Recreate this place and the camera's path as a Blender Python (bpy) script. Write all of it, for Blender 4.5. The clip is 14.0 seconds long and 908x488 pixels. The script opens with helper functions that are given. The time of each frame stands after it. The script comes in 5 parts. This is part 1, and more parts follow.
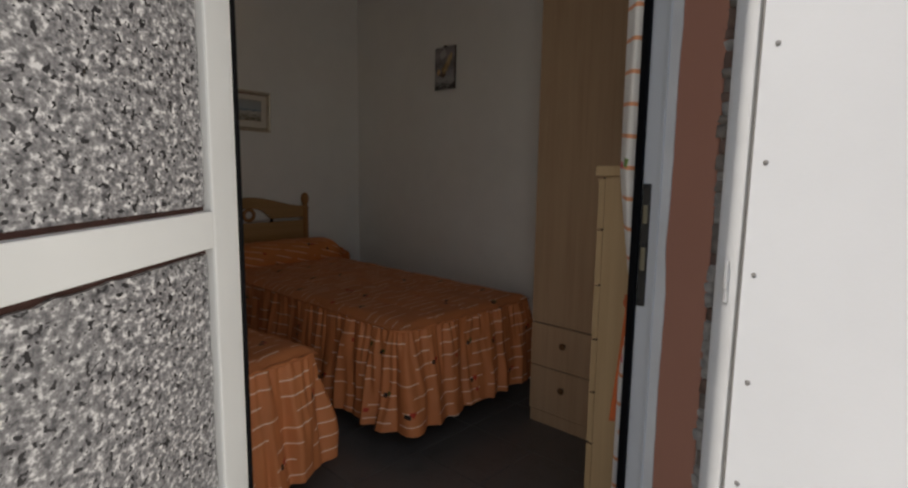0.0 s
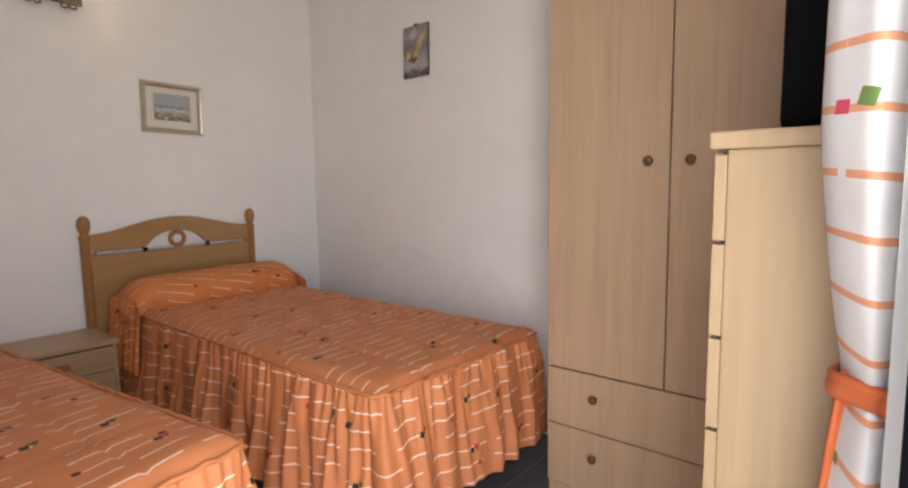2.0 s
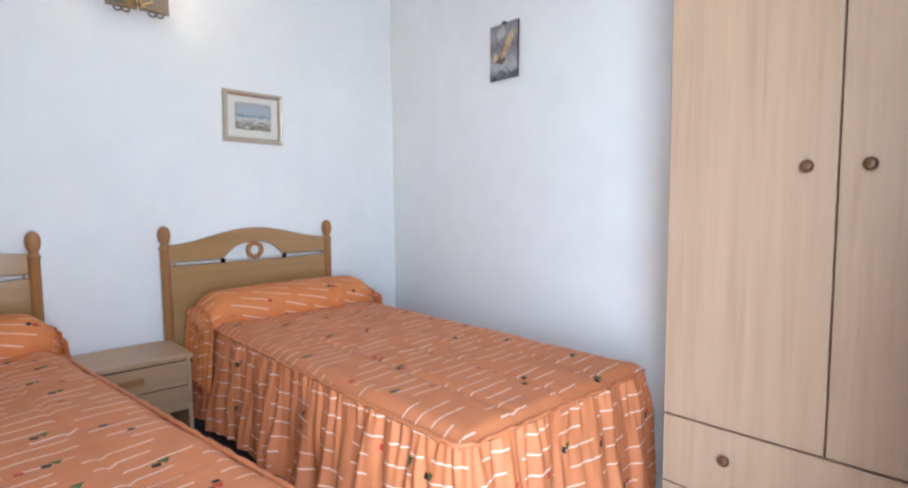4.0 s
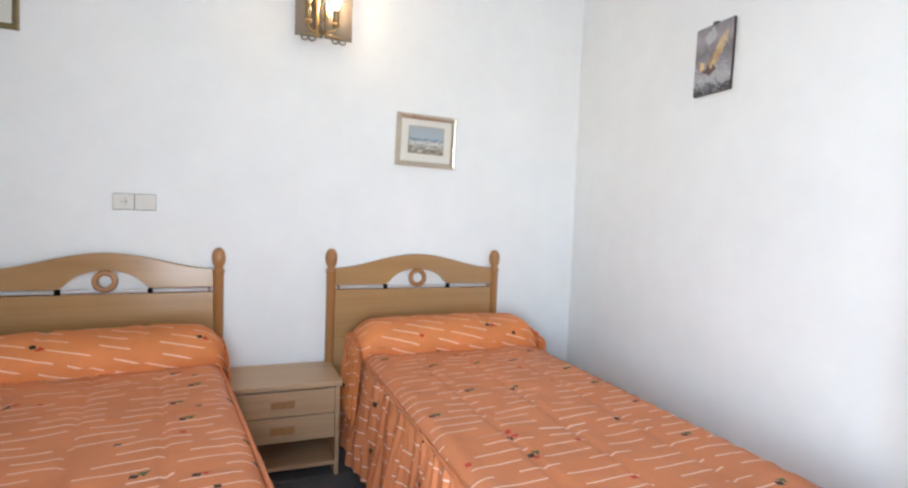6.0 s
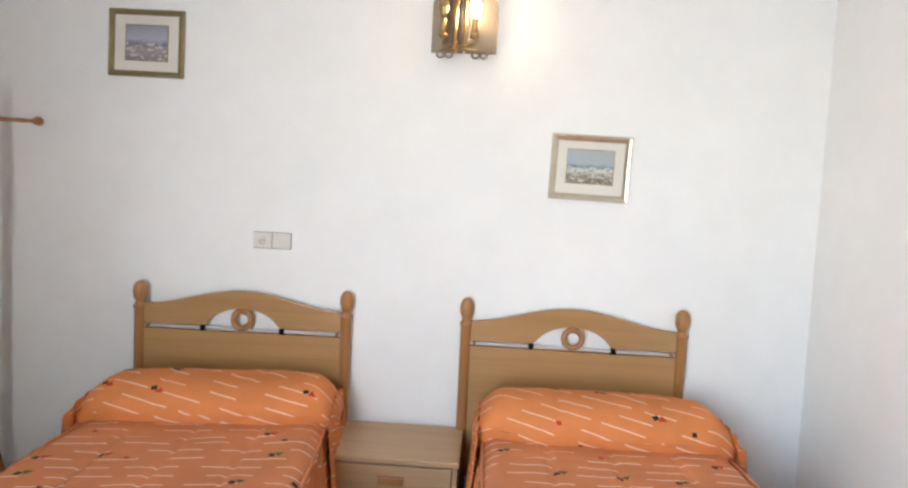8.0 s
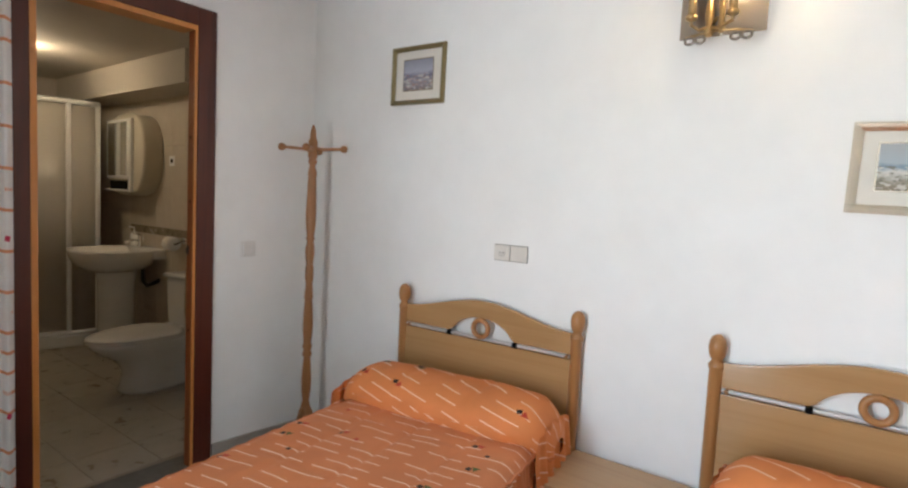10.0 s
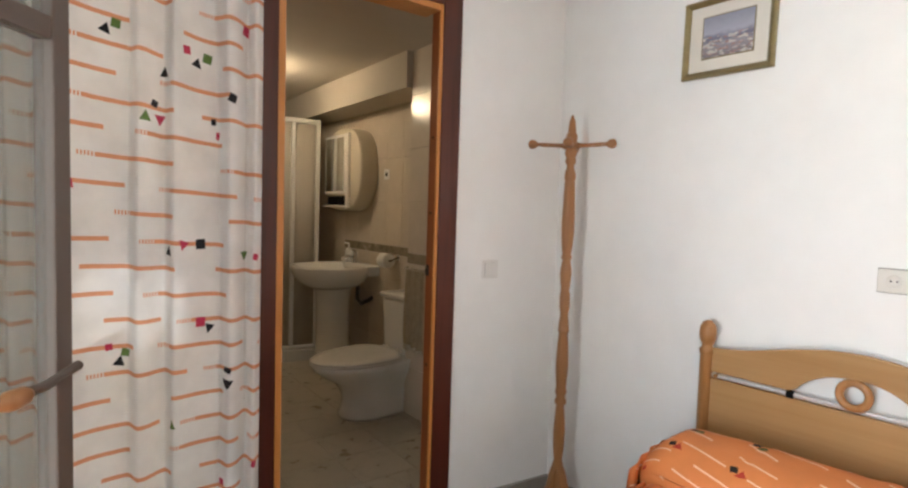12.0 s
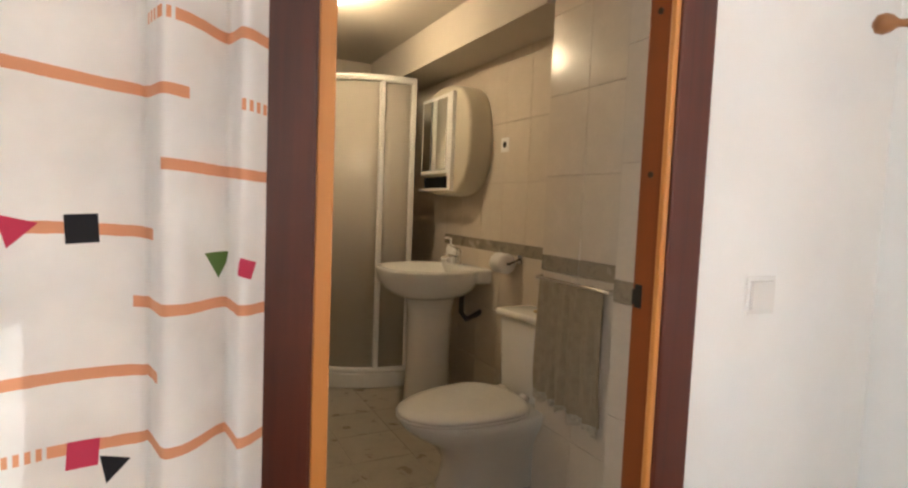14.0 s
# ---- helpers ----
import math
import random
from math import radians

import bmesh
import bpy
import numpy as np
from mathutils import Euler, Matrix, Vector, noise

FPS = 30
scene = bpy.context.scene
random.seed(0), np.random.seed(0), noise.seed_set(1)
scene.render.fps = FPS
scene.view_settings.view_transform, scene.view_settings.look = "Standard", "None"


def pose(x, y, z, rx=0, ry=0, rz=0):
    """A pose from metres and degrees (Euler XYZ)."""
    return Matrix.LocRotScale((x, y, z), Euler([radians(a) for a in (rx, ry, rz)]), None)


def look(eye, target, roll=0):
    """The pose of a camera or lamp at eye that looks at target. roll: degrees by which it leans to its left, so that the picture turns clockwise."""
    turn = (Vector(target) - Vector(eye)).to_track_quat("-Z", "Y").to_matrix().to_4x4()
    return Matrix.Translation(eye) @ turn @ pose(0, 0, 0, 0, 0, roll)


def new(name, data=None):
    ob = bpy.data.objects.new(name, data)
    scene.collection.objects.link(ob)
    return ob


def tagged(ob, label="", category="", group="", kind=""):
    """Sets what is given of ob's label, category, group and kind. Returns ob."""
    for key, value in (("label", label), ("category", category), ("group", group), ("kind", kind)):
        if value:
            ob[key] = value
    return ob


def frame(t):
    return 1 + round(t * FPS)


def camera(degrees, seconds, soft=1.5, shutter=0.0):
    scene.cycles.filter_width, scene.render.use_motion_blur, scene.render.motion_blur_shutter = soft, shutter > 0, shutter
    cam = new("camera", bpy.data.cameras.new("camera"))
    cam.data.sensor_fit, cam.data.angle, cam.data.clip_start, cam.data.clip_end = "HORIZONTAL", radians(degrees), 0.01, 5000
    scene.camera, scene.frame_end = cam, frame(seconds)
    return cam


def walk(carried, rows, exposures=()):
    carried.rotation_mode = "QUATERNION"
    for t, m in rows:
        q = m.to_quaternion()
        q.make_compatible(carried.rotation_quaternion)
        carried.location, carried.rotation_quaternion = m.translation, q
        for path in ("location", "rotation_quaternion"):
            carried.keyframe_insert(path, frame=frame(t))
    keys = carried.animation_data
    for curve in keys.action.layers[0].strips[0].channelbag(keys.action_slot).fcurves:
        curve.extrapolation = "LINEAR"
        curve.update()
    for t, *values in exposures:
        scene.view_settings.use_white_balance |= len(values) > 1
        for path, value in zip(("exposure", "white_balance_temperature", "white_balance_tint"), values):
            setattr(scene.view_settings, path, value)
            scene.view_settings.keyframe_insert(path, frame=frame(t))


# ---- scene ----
cam = camera(79.0, 14.0, soft=2.3)
PATH = [
    (0, (-0.713, 1.049, 1.154), (-2.071, 2.492, 0.881), 0.8),
    (0.5, (-0.849, 1.266, 1.127), (-2.229, 2.69, 0.867), 0.8),
    (1, (-0.966, 1.396, 1.096), (-2.348, 2.821, 0.852), 0.3),
    (1.5, (-1.084, 1.45, 1.091), (-2.426, 2.916, 0.862), -0.3),
    (2, (-1.194, 1.455, 1.096), (-2.463, 2.986, 0.876), -0.8),
    (2.2, (-1.231, 1.452, 1.09), (-2.464, 3.013, 0.877), -0.8),
    (4.3, (-1.423, 1.634, 1.089), (-2.958, 2.906, 0.93), -0.3),
    (4.5, (-1.438, 1.659, 1.096), (-3.022, 2.871, 0.944), -0.1),
    (5, (-1.454, 1.723, 1.125), (-3.144, 2.783, 0.99), 0.5),
    (5.5, (-1.499, 1.793, 1.131), (-3.266, 2.721, 1.016), 1.4),
    (6, (-1.588, 1.923, 1.167), (-3.443, 2.661, 1.046), 2.1),
    (6.5, (-1.738, 2.04, 1.211), (-3.655, 2.598, 1.093), 2.3),
    (7, (-1.836, 2.128, 1.25), (-3.799, 2.497, 1.142), 2.4),
    (7.2, (-1.872, 2.177, 1.262), (-3.849, 2.463, 1.16), 2.5),
    (9.3, (-2.22, 2.699, 1.37), (-4.023, 1.847, 1.216), 2.8),
    (9.5, (-2.246, 2.713, 1.355), (-3.993, 1.751, 1.21), 2.9),
    (10, (-2.262, 2.7, 1.356), (-3.868, 1.518, 1.206), 2.8),
    (10.5, (-2.265, 2.651, 1.35), (-3.735, 1.304, 1.2), 2.9),
    (11, (-2.298, 2.512, 1.35), (-3.639, 1.034, 1.223), 2.5),
    (11.5, (-2.32, 2.264, 1.337), (-3.577, 0.713, 1.225), 2.3),
    (12, (-2.382, 1.98, 1.309), (-3.566, 0.373, 1.191), 1.8),
    (12.5, (-2.472, 1.662, 1.278), (-3.592, 0.01, 1.149), 1.2),
    (13, (-2.561, 1.368, 1.25), (-3.631, -0.316, 1.108), 1.4),
    (13.5, (-2.666, 1.132, 1.241), (-3.679, -0.585, 1.094), 2.0),
    (14, (-2.821, 0.897, 1.228), (-3.73, -0.879, 1.088), 2.3),
]
EXPOSURES = [(0.0, -0.82, 6700, 12), (0.4, -0.68, 6900, 16), (0.8, 0.60, 7800, 22), (1.2, 1.38, 7900, 22), (1.6, 1.75, 7200, 20), (2.2, 2.03, 6050, 14),
             (4.3, 2.85, 5050, 8), (6.0, 2.98, 5350, 7), (7.2, 3.14, 5600, 8), (9.5, 2.90, 5500, 6), (11.0, 3.12, 5600, 6), (12.5, 3.58, 5800, 7), (14.0, 3.95, 5850, 7)]
walk(cam, [(t, look(eye, target, roll)) for t, eye, target, roll in PATH], EXPOSURES)

# ---- world, sun and large lights ----
world = bpy.data.worlds.new("sky")
scene.world = world
world.use_nodes = True
wt = world.node_tree
sky = wt.nodes.new("ShaderNodeTexSky")
sky.sky_type, sky.sun_disc, sky.sun_elevation, sky.sun_rotation = "NISHITA", False, radians(46), radians(180)
wt.links.new(sky.outputs[0], wt.nodes["Background"].inputs[0])
wt.nodes["Background"].inputs[1].default_value = 0.15
sun = new("sun", bpy.data.lights.new("sun", "SUN"))
sun.data.energy, sun.data.angle, sun.data.color = 4.6, radians(0.5), (1.0, 0.965, 0.92)
sun.matrix_world = look((0, -8, 8.5), (0, 0, 0))


def lamp_area(name, eye, target, width, height, watts, colour):
    ob = new(name, bpy.data.lights.new(name, "AREA"))
    ob.data.shape, ob.data.size, ob.data.size_y, ob.data.energy, ob.data.color = "RECTANGLE", width, height, watts, colour
    ob.matrix_world = look(eye, target)
    return ob


def lamp_point(name, eye, watts, colour, radius):
    ob = new(name, bpy.data.lights.new(name, "POINT"))
    ob.data.energy, ob.data.color, ob.data.shadow_soft_size = watts, colour, radius
    ob.location = eye
    return ob


DOORLIGHT = lamp_area("doorway_daylight", (-1.208, 1.57, 0.98), (-2.208, 1.59, 1.01), 0.94, 1.78, 8.4, (1.0, 0.93, 0.80))
lamp_point("sconce_bulb_light", (-4.125, 2.33, 2.075), 0.24, (1.0, 0.66, 0.28), 0.02)
lamp_point("bath_lamp_light", (-3.55, -2.0, 2.17), 1.20, (1.0, 0.73, 0.42), 0.03)


# ---- materials ----
class Graph:
    """Short names for shader nodes."""

    def __init__(self, name):
        self.mat = bpy.data.materials.new(name)
        self.mat.use_nodes = True
        self.tree = self.mat.node_tree
        self.bsdf = self.tree.nodes["Principled BSDF"]

    def put(self, node, key, value):
        if isinstance(value, bpy.types.NodeSocket):
            self.tree.links.new(value, node.inputs[key])
        else:
            node.inputs[key].default_value = value

    def math(self, op, a, b=0.0, c=0.0):
        n = self.tree.nodes.new("ShaderNodeMath")
        n.operation = op
        for i, v in enumerate((a, b, c)):
            self.put(n, i, v)
        return n.outputs[0]

    def coord(self, kind="Object"):
        return self.tree.nodes.new("ShaderNodeTexCoord").outputs[kind]

    def split(self, vec):
        n = self.tree.nodes.new("ShaderNodeSeparateXYZ")
        self.put(n, 0, vec)
        return n.outputs

    def join(self, x, y, z=0.0):
        n = self.tree.nodes.new("ShaderNodeCombineXYZ")
        for i, v in enumerate((x, y, z)):
            self.put(n, i, v)
        return n.outputs[0]

    def stretch(self, vec, scale):
        n = self.tree.nodes.new("ShaderNodeMapping")
        self.put(n, "Vector", vec)
        n.inputs["Scale"].default_value = scale
        return n.outputs[0]

    def noise(self, vec, scale, detail=4.0, rough=0.55, twist=0.0):
        n = self.tree.nodes.new("ShaderNodeTexNoise")
        self.put(n, "Vector", vec)
        n.inputs["Scale"].default_value, n.inputs["Detail"].default_value, n.inputs["Roughness"].default_value = scale, detail, rough
        n.inputs["Distortion"].default_value = twist
        return n.outputs[0]

    def white(self, vec):
        n = self.tree.nodes.new("ShaderNodeTexWhiteNoise")
        n.noise_dimensions = "3D"
        self.put(n, "Vector", vec)
        return n.outputs["Color"]

    def ramp(self, value, stops, hard=False):
        n = self.tree.nodes.new("ShaderNodeValToRGB")
        self.put(n, 0, value)
        n.color_ramp.interpolation = "CONSTANT" if hard else "LINEAR"
        while len(n.color_ramp.elements) < len(stops):
            n.color_ramp.elements.new(0.5)
        for e, (p, c) in zip(n.color_ramp.elements, stops):
            e.position, e.color = p, (*c, 1)
        return n.outputs[0]

    def mix(self, fac, a, b, mode="MIX"):
        n = self.tree.nodes.new("ShaderNodeMix")
        n.data_type, n.blend_type = "RGBA", mode
        for key, v in ((0, fac), (6, a), (7, b)):
            if isinstance(v, tuple):
                v = (*v, 1)
            self.put(n, key, v)
        return n.outputs[2]

    def bump(self, height, strength, distance=0.002):
        n = self.tree.nodes.new("ShaderNodeBump")
        self.put(n, "Height", height)
        n.inputs["Strength"].default_value, n.inputs["Distance"].default_value = strength, distance
        self.tree.links.new(n.outputs[0], self.bsdf.inputs["Normal"])

    def finish(self, colour, rough, metal=0.0, spec=0.5):
        self.put(self.bsdf, "Base Color", (*colour, 1) if isinstance(colour, tuple) else colour)
        self.put(self.bsdf, "Roughness", rough)
        self.bsdf.inputs["Metallic"].default_value = metal
        self.bsdf.inputs["Specular IOR Level"].default_value = spec
        return self.mat


def shade(c, k):
    return tuple(min(1.0, v * k) for v in c)


def plain(name, colour, rough, metal=0.0, scale=6.0, spread=0.10, grain=0.15, spec=0.5):
    """A painted or moulded surface: broad stains, fine grain and slightly uneven gloss."""
    g = Graph(name)
    p = g.coord()
    broad, fine = g.noise(p, scale, 5), g.noise(p, scale * 40, 3)
    col = g.ramp(broad, [(0.25, shade(colour, 1 - spread)), (0.75, shade(colour, 1 + spread * 0.6))])
    g.bump(g.math("ADD", g.math("MULTIPLY", broad, 0.6), fine), grain)
    return g.finish(col, g.math("MULTIPLY_ADD", fine, 0.15, rough - 0.07), metal, spec)


def plaster(name, colour, rough=0.75):
    g = Graph(name)
    p = g.coord()
    broad, mid, fine = g.noise(p, 1.6, 5), g.noise(p, 9, 5), g.noise(p, 160, 3)
    col = g.ramp(g.math("MULTIPLY_ADD", mid, 0.4, g.math("MULTIPLY", broad, 0.6)), [(0.3, shade(colour, 0.95)), (0.7, shade(colour, 1.03))])
    g.bump(g.math("ADD", g.math("MULTIPLY", mid, 1.6), g.math("MULTIPLY", fine, 0.35)), 0.35, 0.003)
    return g.finish(col, rough, 0, 0.3)


def wood(name, colour, dark, rough, axis=2, fine=1.0, random_shift=False):
    """Straight grain that runs along one axis, with pores and slow colour drift."""
    g = Graph(name)
    p = g.coord()
    s = [26.0 * fine, 26.0 * fine, 26.0 * fine]
    s[axis] = 1.1 * fine
    q = g.stretch(p, tuple(s))
    s2 = [90.0, 90.0, 90.0]
    s2[axis] = 2.6
    grain, pores, drift = g.noise(q, 1.0, 6, 0.6, 0.8), g.noise(g.stretch(p, tuple(s2)), 1.0, 3), g.noise(p, 2.2, 3)
    f = g.math("MULTIPLY_ADD", grain, 0.6, g.math("MULTIPLY_ADD", pores, 0.25, g.math("MULTIPLY", drift, 0.25)))
    col = g.ramp(f, [(0.33, dark), (0.55, colour), (0.8, shade(colour, 1.12))])
    g.bump(g.math("ADD", grain, pores), 0.12, 0.001)
    return g.finish(col, g.math("MULTIPLY_ADD", pores, 0.2, rough - 0.1), 0, 0.5)


def strokes(g, u, v, row, period, duty, thick, slant=0.0, dash=0.0, brick=False):
    """Broken hand-drawn strokes in staggered rows, in brick bond or at random: 1 on a stroke."""
    wob = g.noise(g.join(u, v), 14.0, 2)
    v2 = g.math("ADD", g.math("MULTIPLY_ADD", g.math("SUBTRACT", wob, 0.5), row * 0.05, v), g.math("MULTIPLY", u, slant))
    rv = g.math("DIVIDE", v2, row)
    r = g.math("FLOOR", rv)
    h = g.split(g.white(g.join(r, 3.7, 1.3)))
    start = g.math("MULTIPLY", h[0], 9.0)
    if brick:
        start = g.math("MULTIPLY_ADD", h[0], 0.28, g.math("MULTIPLY", g.math("FRACT", g.math("MULTIPLY", r, 0.5)), 1.0))
    uu = g.math("ADD", g.math("DIVIDE", u, period), start)
    cell = g.math("FLOOR", uu)
    h2 = g.split(g.white(g.join(cell, r, 8.1)))
    fu = g.math("FRACT", uu)
    stop = g.math("MULTIPLY_ADD", h2[0], duty * 0.6, duty * 0.6)
    solid = g.math("LESS_THAN", fu, stop)
    if dash:
        tail = g.math("MULTIPLY", g.math("LESS_THAN", fu, g.math("ADD", stop, dash / period)), g.math("LESS_THAN", g.math("FRACT", g.math("MULTIPLY", fu, period / 0.0085)), 0.55))
        solid = g.math("MAXIMUM", solid, g.math("MULTIPLY", tail, g.math("GREATER_THAN", h2[1], 0.35)))
    on_u = solid
    fv = g.math("ABSOLUTE", g.math("SUBTRACT", g.math("FRACT", rv), 0.5))
    edge = g.math("MULTIPLY_ADD", g.math("SUBTRACT", g.noise(g.join(u, v), 90.0, 2), 0.5), 0.16 * thick / row, 0.5 * thick / row)
    return g.math("MULTIPLY", on_u, g.math("LESS_THAN", fv, edge))


def motif(g, u, v, size, half, odds, seed, turn=0.3):
    """One small tilted square in some of the cells of a grid: mask and a random number."""
    cu, cv = g.math("FLOOR", g.math("DIVIDE", u, size)), g.math("FLOOR", g.math("DIVIDE", v, size))
    h = g.split(g.white(g.join(cu, cv, seed)))
    ox, oy = g.math("MULTIPLY_ADD", h[0], 0.5, 0.25), g.math("MULTIPLY_ADD", h[1], 0.5, 0.25)
    x = g.math("SUBTRACT", g.math("SUBTRACT", g.math("DIVIDE", u, size), cu), ox)
    y = g.math("SUBTRACT", g.math("SUBTRACT", g.math("DIVIDE", v, size), cv), oy)
    xr = g.math("ABSOLUTE", g.math("MULTIPLY_ADD", y, turn, x))
    yr = g.math("ABSOLUTE", g.math("MULTIPLY_ADD", x, -turn, y))
    on = g.math("LESS_THAN", g.math("MAXIMUM", xr, yr), half / size)
    return g.math("MULTIPLY", on, g.math("LESS_THAN", h[2], odds)), h[0]


def triangle(g, u, v, size, half, odds, seed, dx, dy):
    """A small triangle beside the square of the same cell."""
    cu, cv = g.math("FLOOR", g.math("DIVIDE", u, size)), g.math("FLOOR", g.math("DIVIDE", v, size))
    h = g.split(g.white(g.join(cu, cv, seed)))
    ox, oy = g.math("MULTIPLY_ADD", h[0], 0.5, 0.25 + dx / size), g.math("MULTIPLY_ADD", h[1], 0.5, 0.25 + dy / size)
    x = g.math("SUBTRACT", g.math("SUBTRACT", g.math("DIVIDE", u, size), cu), ox)
    y = g.math("SUBTRACT", g.math("SUBTRACT", g.math("DIVIDE", v, size), cv), oy)
    m = g.math("MAXIMUM", g.math("ADD", g.math("ABSOLUTE", x), g.math("MULTIPLY", y, 0.6)), g.math("MULTIPLY", y, -1.0))
    on = g.math("LESS_THAN", m, half / size)
    return g.math("MULTIPLY", on, g.math("LESS_THAN", h[2], odds)), h[1]


def printed(g, col, u, v, marks, tint, size):
    """Single squares and kite-like triangles of the print: (shape and colour, u, v)."""
    for n, (kind, mu, mv) in enumerate(marks):
        c = tint[int(kind[1])]
        turn = 0.12 + 0.22 * math.sin(n * 2.3)
        x, y = g.math("SUBTRACT", u, mu), g.math("SUBTRACT", v, mv)
        xr, yr = g.math("MULTIPLY_ADD", y, turn, x), g.math("MULTIPLY_ADD", x, -turn, y)
        if kind[0] == "s":
            m = g.math("MAXIMUM", g.math("ABSOLUTE", xr), g.math("ABSOLUTE", yr))
            r = (0.0120 + 0.003 * math.sin(n * 1.7)) * size
        else:
            up = 1.0 if n % 2 else -1.0
            m = g.math("MAXIMUM", g.math("ADD", g.math("ABSOLUTE", xr), g.math("MULTIPLY", yr, 0.55 * up)), g.math("MULTIPLY", yr, -up))
            r = 0.0105 * size
        col = g.mix(g.math("LESS_THAN", m, r), col, c)
    return col


def cloth(name, base, stroke, row, period, duty, thick, slant, size, half, odds, glow, tint, marks=(), dash=0.0, brick=False, satin=0.0):
    g = Graph(name)
    uv = g.coord("UV")
    x = g.split(uv)
    u, v = x[0], x[1]
    drift = g.noise(g.coord(), 7.0, 4)
    col = g.ramp(drift, [(0.3, shade(base, 0.90)), (0.7, shade(base, 1.08))])
    col = g.mix(g.math("MULTIPLY", strokes(g, u, v, row, period, duty, thick, slant, dash, brick), 0.85), col, stroke)
    if marks:
        return cloth_end(g, printed(g, col, u, v, marks, tint, half / 0.016), uv, drift, glow)
    a, ra = motif(g, u, v, size, half, odds, 2.2)
    t, rt = triangle(g, u, v, size, half * 0.95, odds, 2.2, half * 2.1, -half * 0.8)
    b, rb = motif(g, g.math("ADD", u, 0.37), g.math("ADD", v, 0.21), size * 1.13, half * 0.85, odds * 0.8, 5.9, 0.15)
    black, green, red = tint
    col = g.mix(t, col, g.ramp(rt, [(0.0, green), (0.55, red)], True))
    col = g.mix(b, col, g.ramp(rb, [(0.0, red), (0.6, black)], True))
    col = g.mix(a, col, black)
    return cloth_end(g, col, uv, drift, glow, satin)


def cloth_end(g, col, uv, drift, glow, satin=0.0):
    """Weave, sheen and the light that shines through thin cloth."""
    if uv is not None:
        weave = g.noise(g.stretch(uv, (900, 900, 1)), 1.0, 2)
        g.bump(g.math("ADD", weave, g.math("MULTIPLY", drift, 2.0)), 0.18, 0.001)
    g.finish(col, 0.85 - 0.42 * satin, 0, 0.2 + 0.4 * satin)
    g.bsdf.inputs["Sheen Weight"].default_value = 0.10 if glow else 0.0
    if glow:
        n, m = g.tree.nodes.new("ShaderNodeBsdfTranslucent"), g.tree.nodes.new("ShaderNodeMixShader")
        g.put(n, "Color", (*col, 1) if isinstance(col, tuple) else col)
        m.inputs[0].default_value = glow
        out = g.tree.nodes["Material Output"]
        g.tree.links.new(g.bsdf.outputs[0], m.inputs[1])
        g.tree.links.new(n.outputs[0], m.inputs[2])
        g.tree.links.new(m.outputs[0], out.inputs[0])
    return g.mat


def glass_speckle(name):
    """Grey textured glass: sky reflections and the dark behind painted as pale, mid and black grains of a few
    millimetres.
    """
    g = Graph(name)
    p = g.coord()
    p = g.stretch(p, (0.75, 1.0, 1.0))
    soft, grit, dots = g.noise(p, 92.0, 3, 0.6), g.noise(p, 240.0, 2, 0.5), g.noise(p, 150.0, 1, 0.3)
    f = g.math("MULTIPLY_ADD", soft, 0.70, g.math("MULTIPLY", grit, 0.30))
    col = g.ramp(f, [(0.36, (0.075, 0.075, 0.082)), (0.45, (0.16, 0.16, 0.17)), (0.53, (0.26, 0.26, 0.27)), (0.61, (0.60, 0.60, 0.61))])
    col = g.mix(g.math("GREATER_THAN", dots, 0.655), col, (0.025, 0.025, 0.028))
    g.bump(grit, 0.05)
    return g.finish(col, g.math("MULTIPLY_ADD", grit, 0.2, 0.3), 0, 0.4)


def tile_mat(name, colour, vein, rough):
    g = Graph(name)
    p = g.coord()
    n = g.tree.nodes.new("ShaderNodeObjectInfo")
    r = n.outputs["Random"]
    q = g.join(g.math("MULTIPLY", r, 31.0), g.math("MULTIPLY", r, 17.0), 0.0)
    a = g.tree.nodes.new("ShaderNodeVectorMath")
    g.put(a, 0, p)
    g.put(a, 1, q)
    cloud, fine = g.noise(a.outputs[0], 9.0, 6, 0.6, 0.3), g.noise(a.outputs[0], 70.0, 3)
    col = g.ramp(g.math("MULTIPLY_ADD", fine, 0.3, g.math("MULTIPLY", cloud, 0.7)), [(0.3, vein), (0.5, colour), (0.75, shade(colour, 1.12))])
    col = g.mix(0.25, col, g.ramp(r, [(0.0, shade(colour, 0.85)), (1.0, shade(colour, 1.1))]))
    g.bump(fine, 0.05)
    return g.finish(col, g.math("MULTIPLY_ADD", cloud, 0.2, rough - 0.1), 0, 0.5)


def glass_mat(name, colour, rough, clear):
    """Thin pane: mostly see-through, with a glossy face."""
    g = Graph(name)
    g.finish(colour, rough, 0, 0.5)
    g.bsdf.inputs["Alpha"].default_value = 1.0
    t, m = g.tree.nodes.new("ShaderNodeBsdfTransparent"), g.tree.nodes.new("ShaderNodeMixShader")
    t.inputs[0].default_value = (*colour, 1)
    m.inputs[0].default_value = clear
    g.tree.links.new(g.bsdf.outputs[0], m.inputs[1])
    g.tree.links.new(t.outputs[0], m.inputs[2])
    g.tree.links.new(m.outputs[0], g.tree.nodes["Material Output"].inputs[0])
    return g.mat


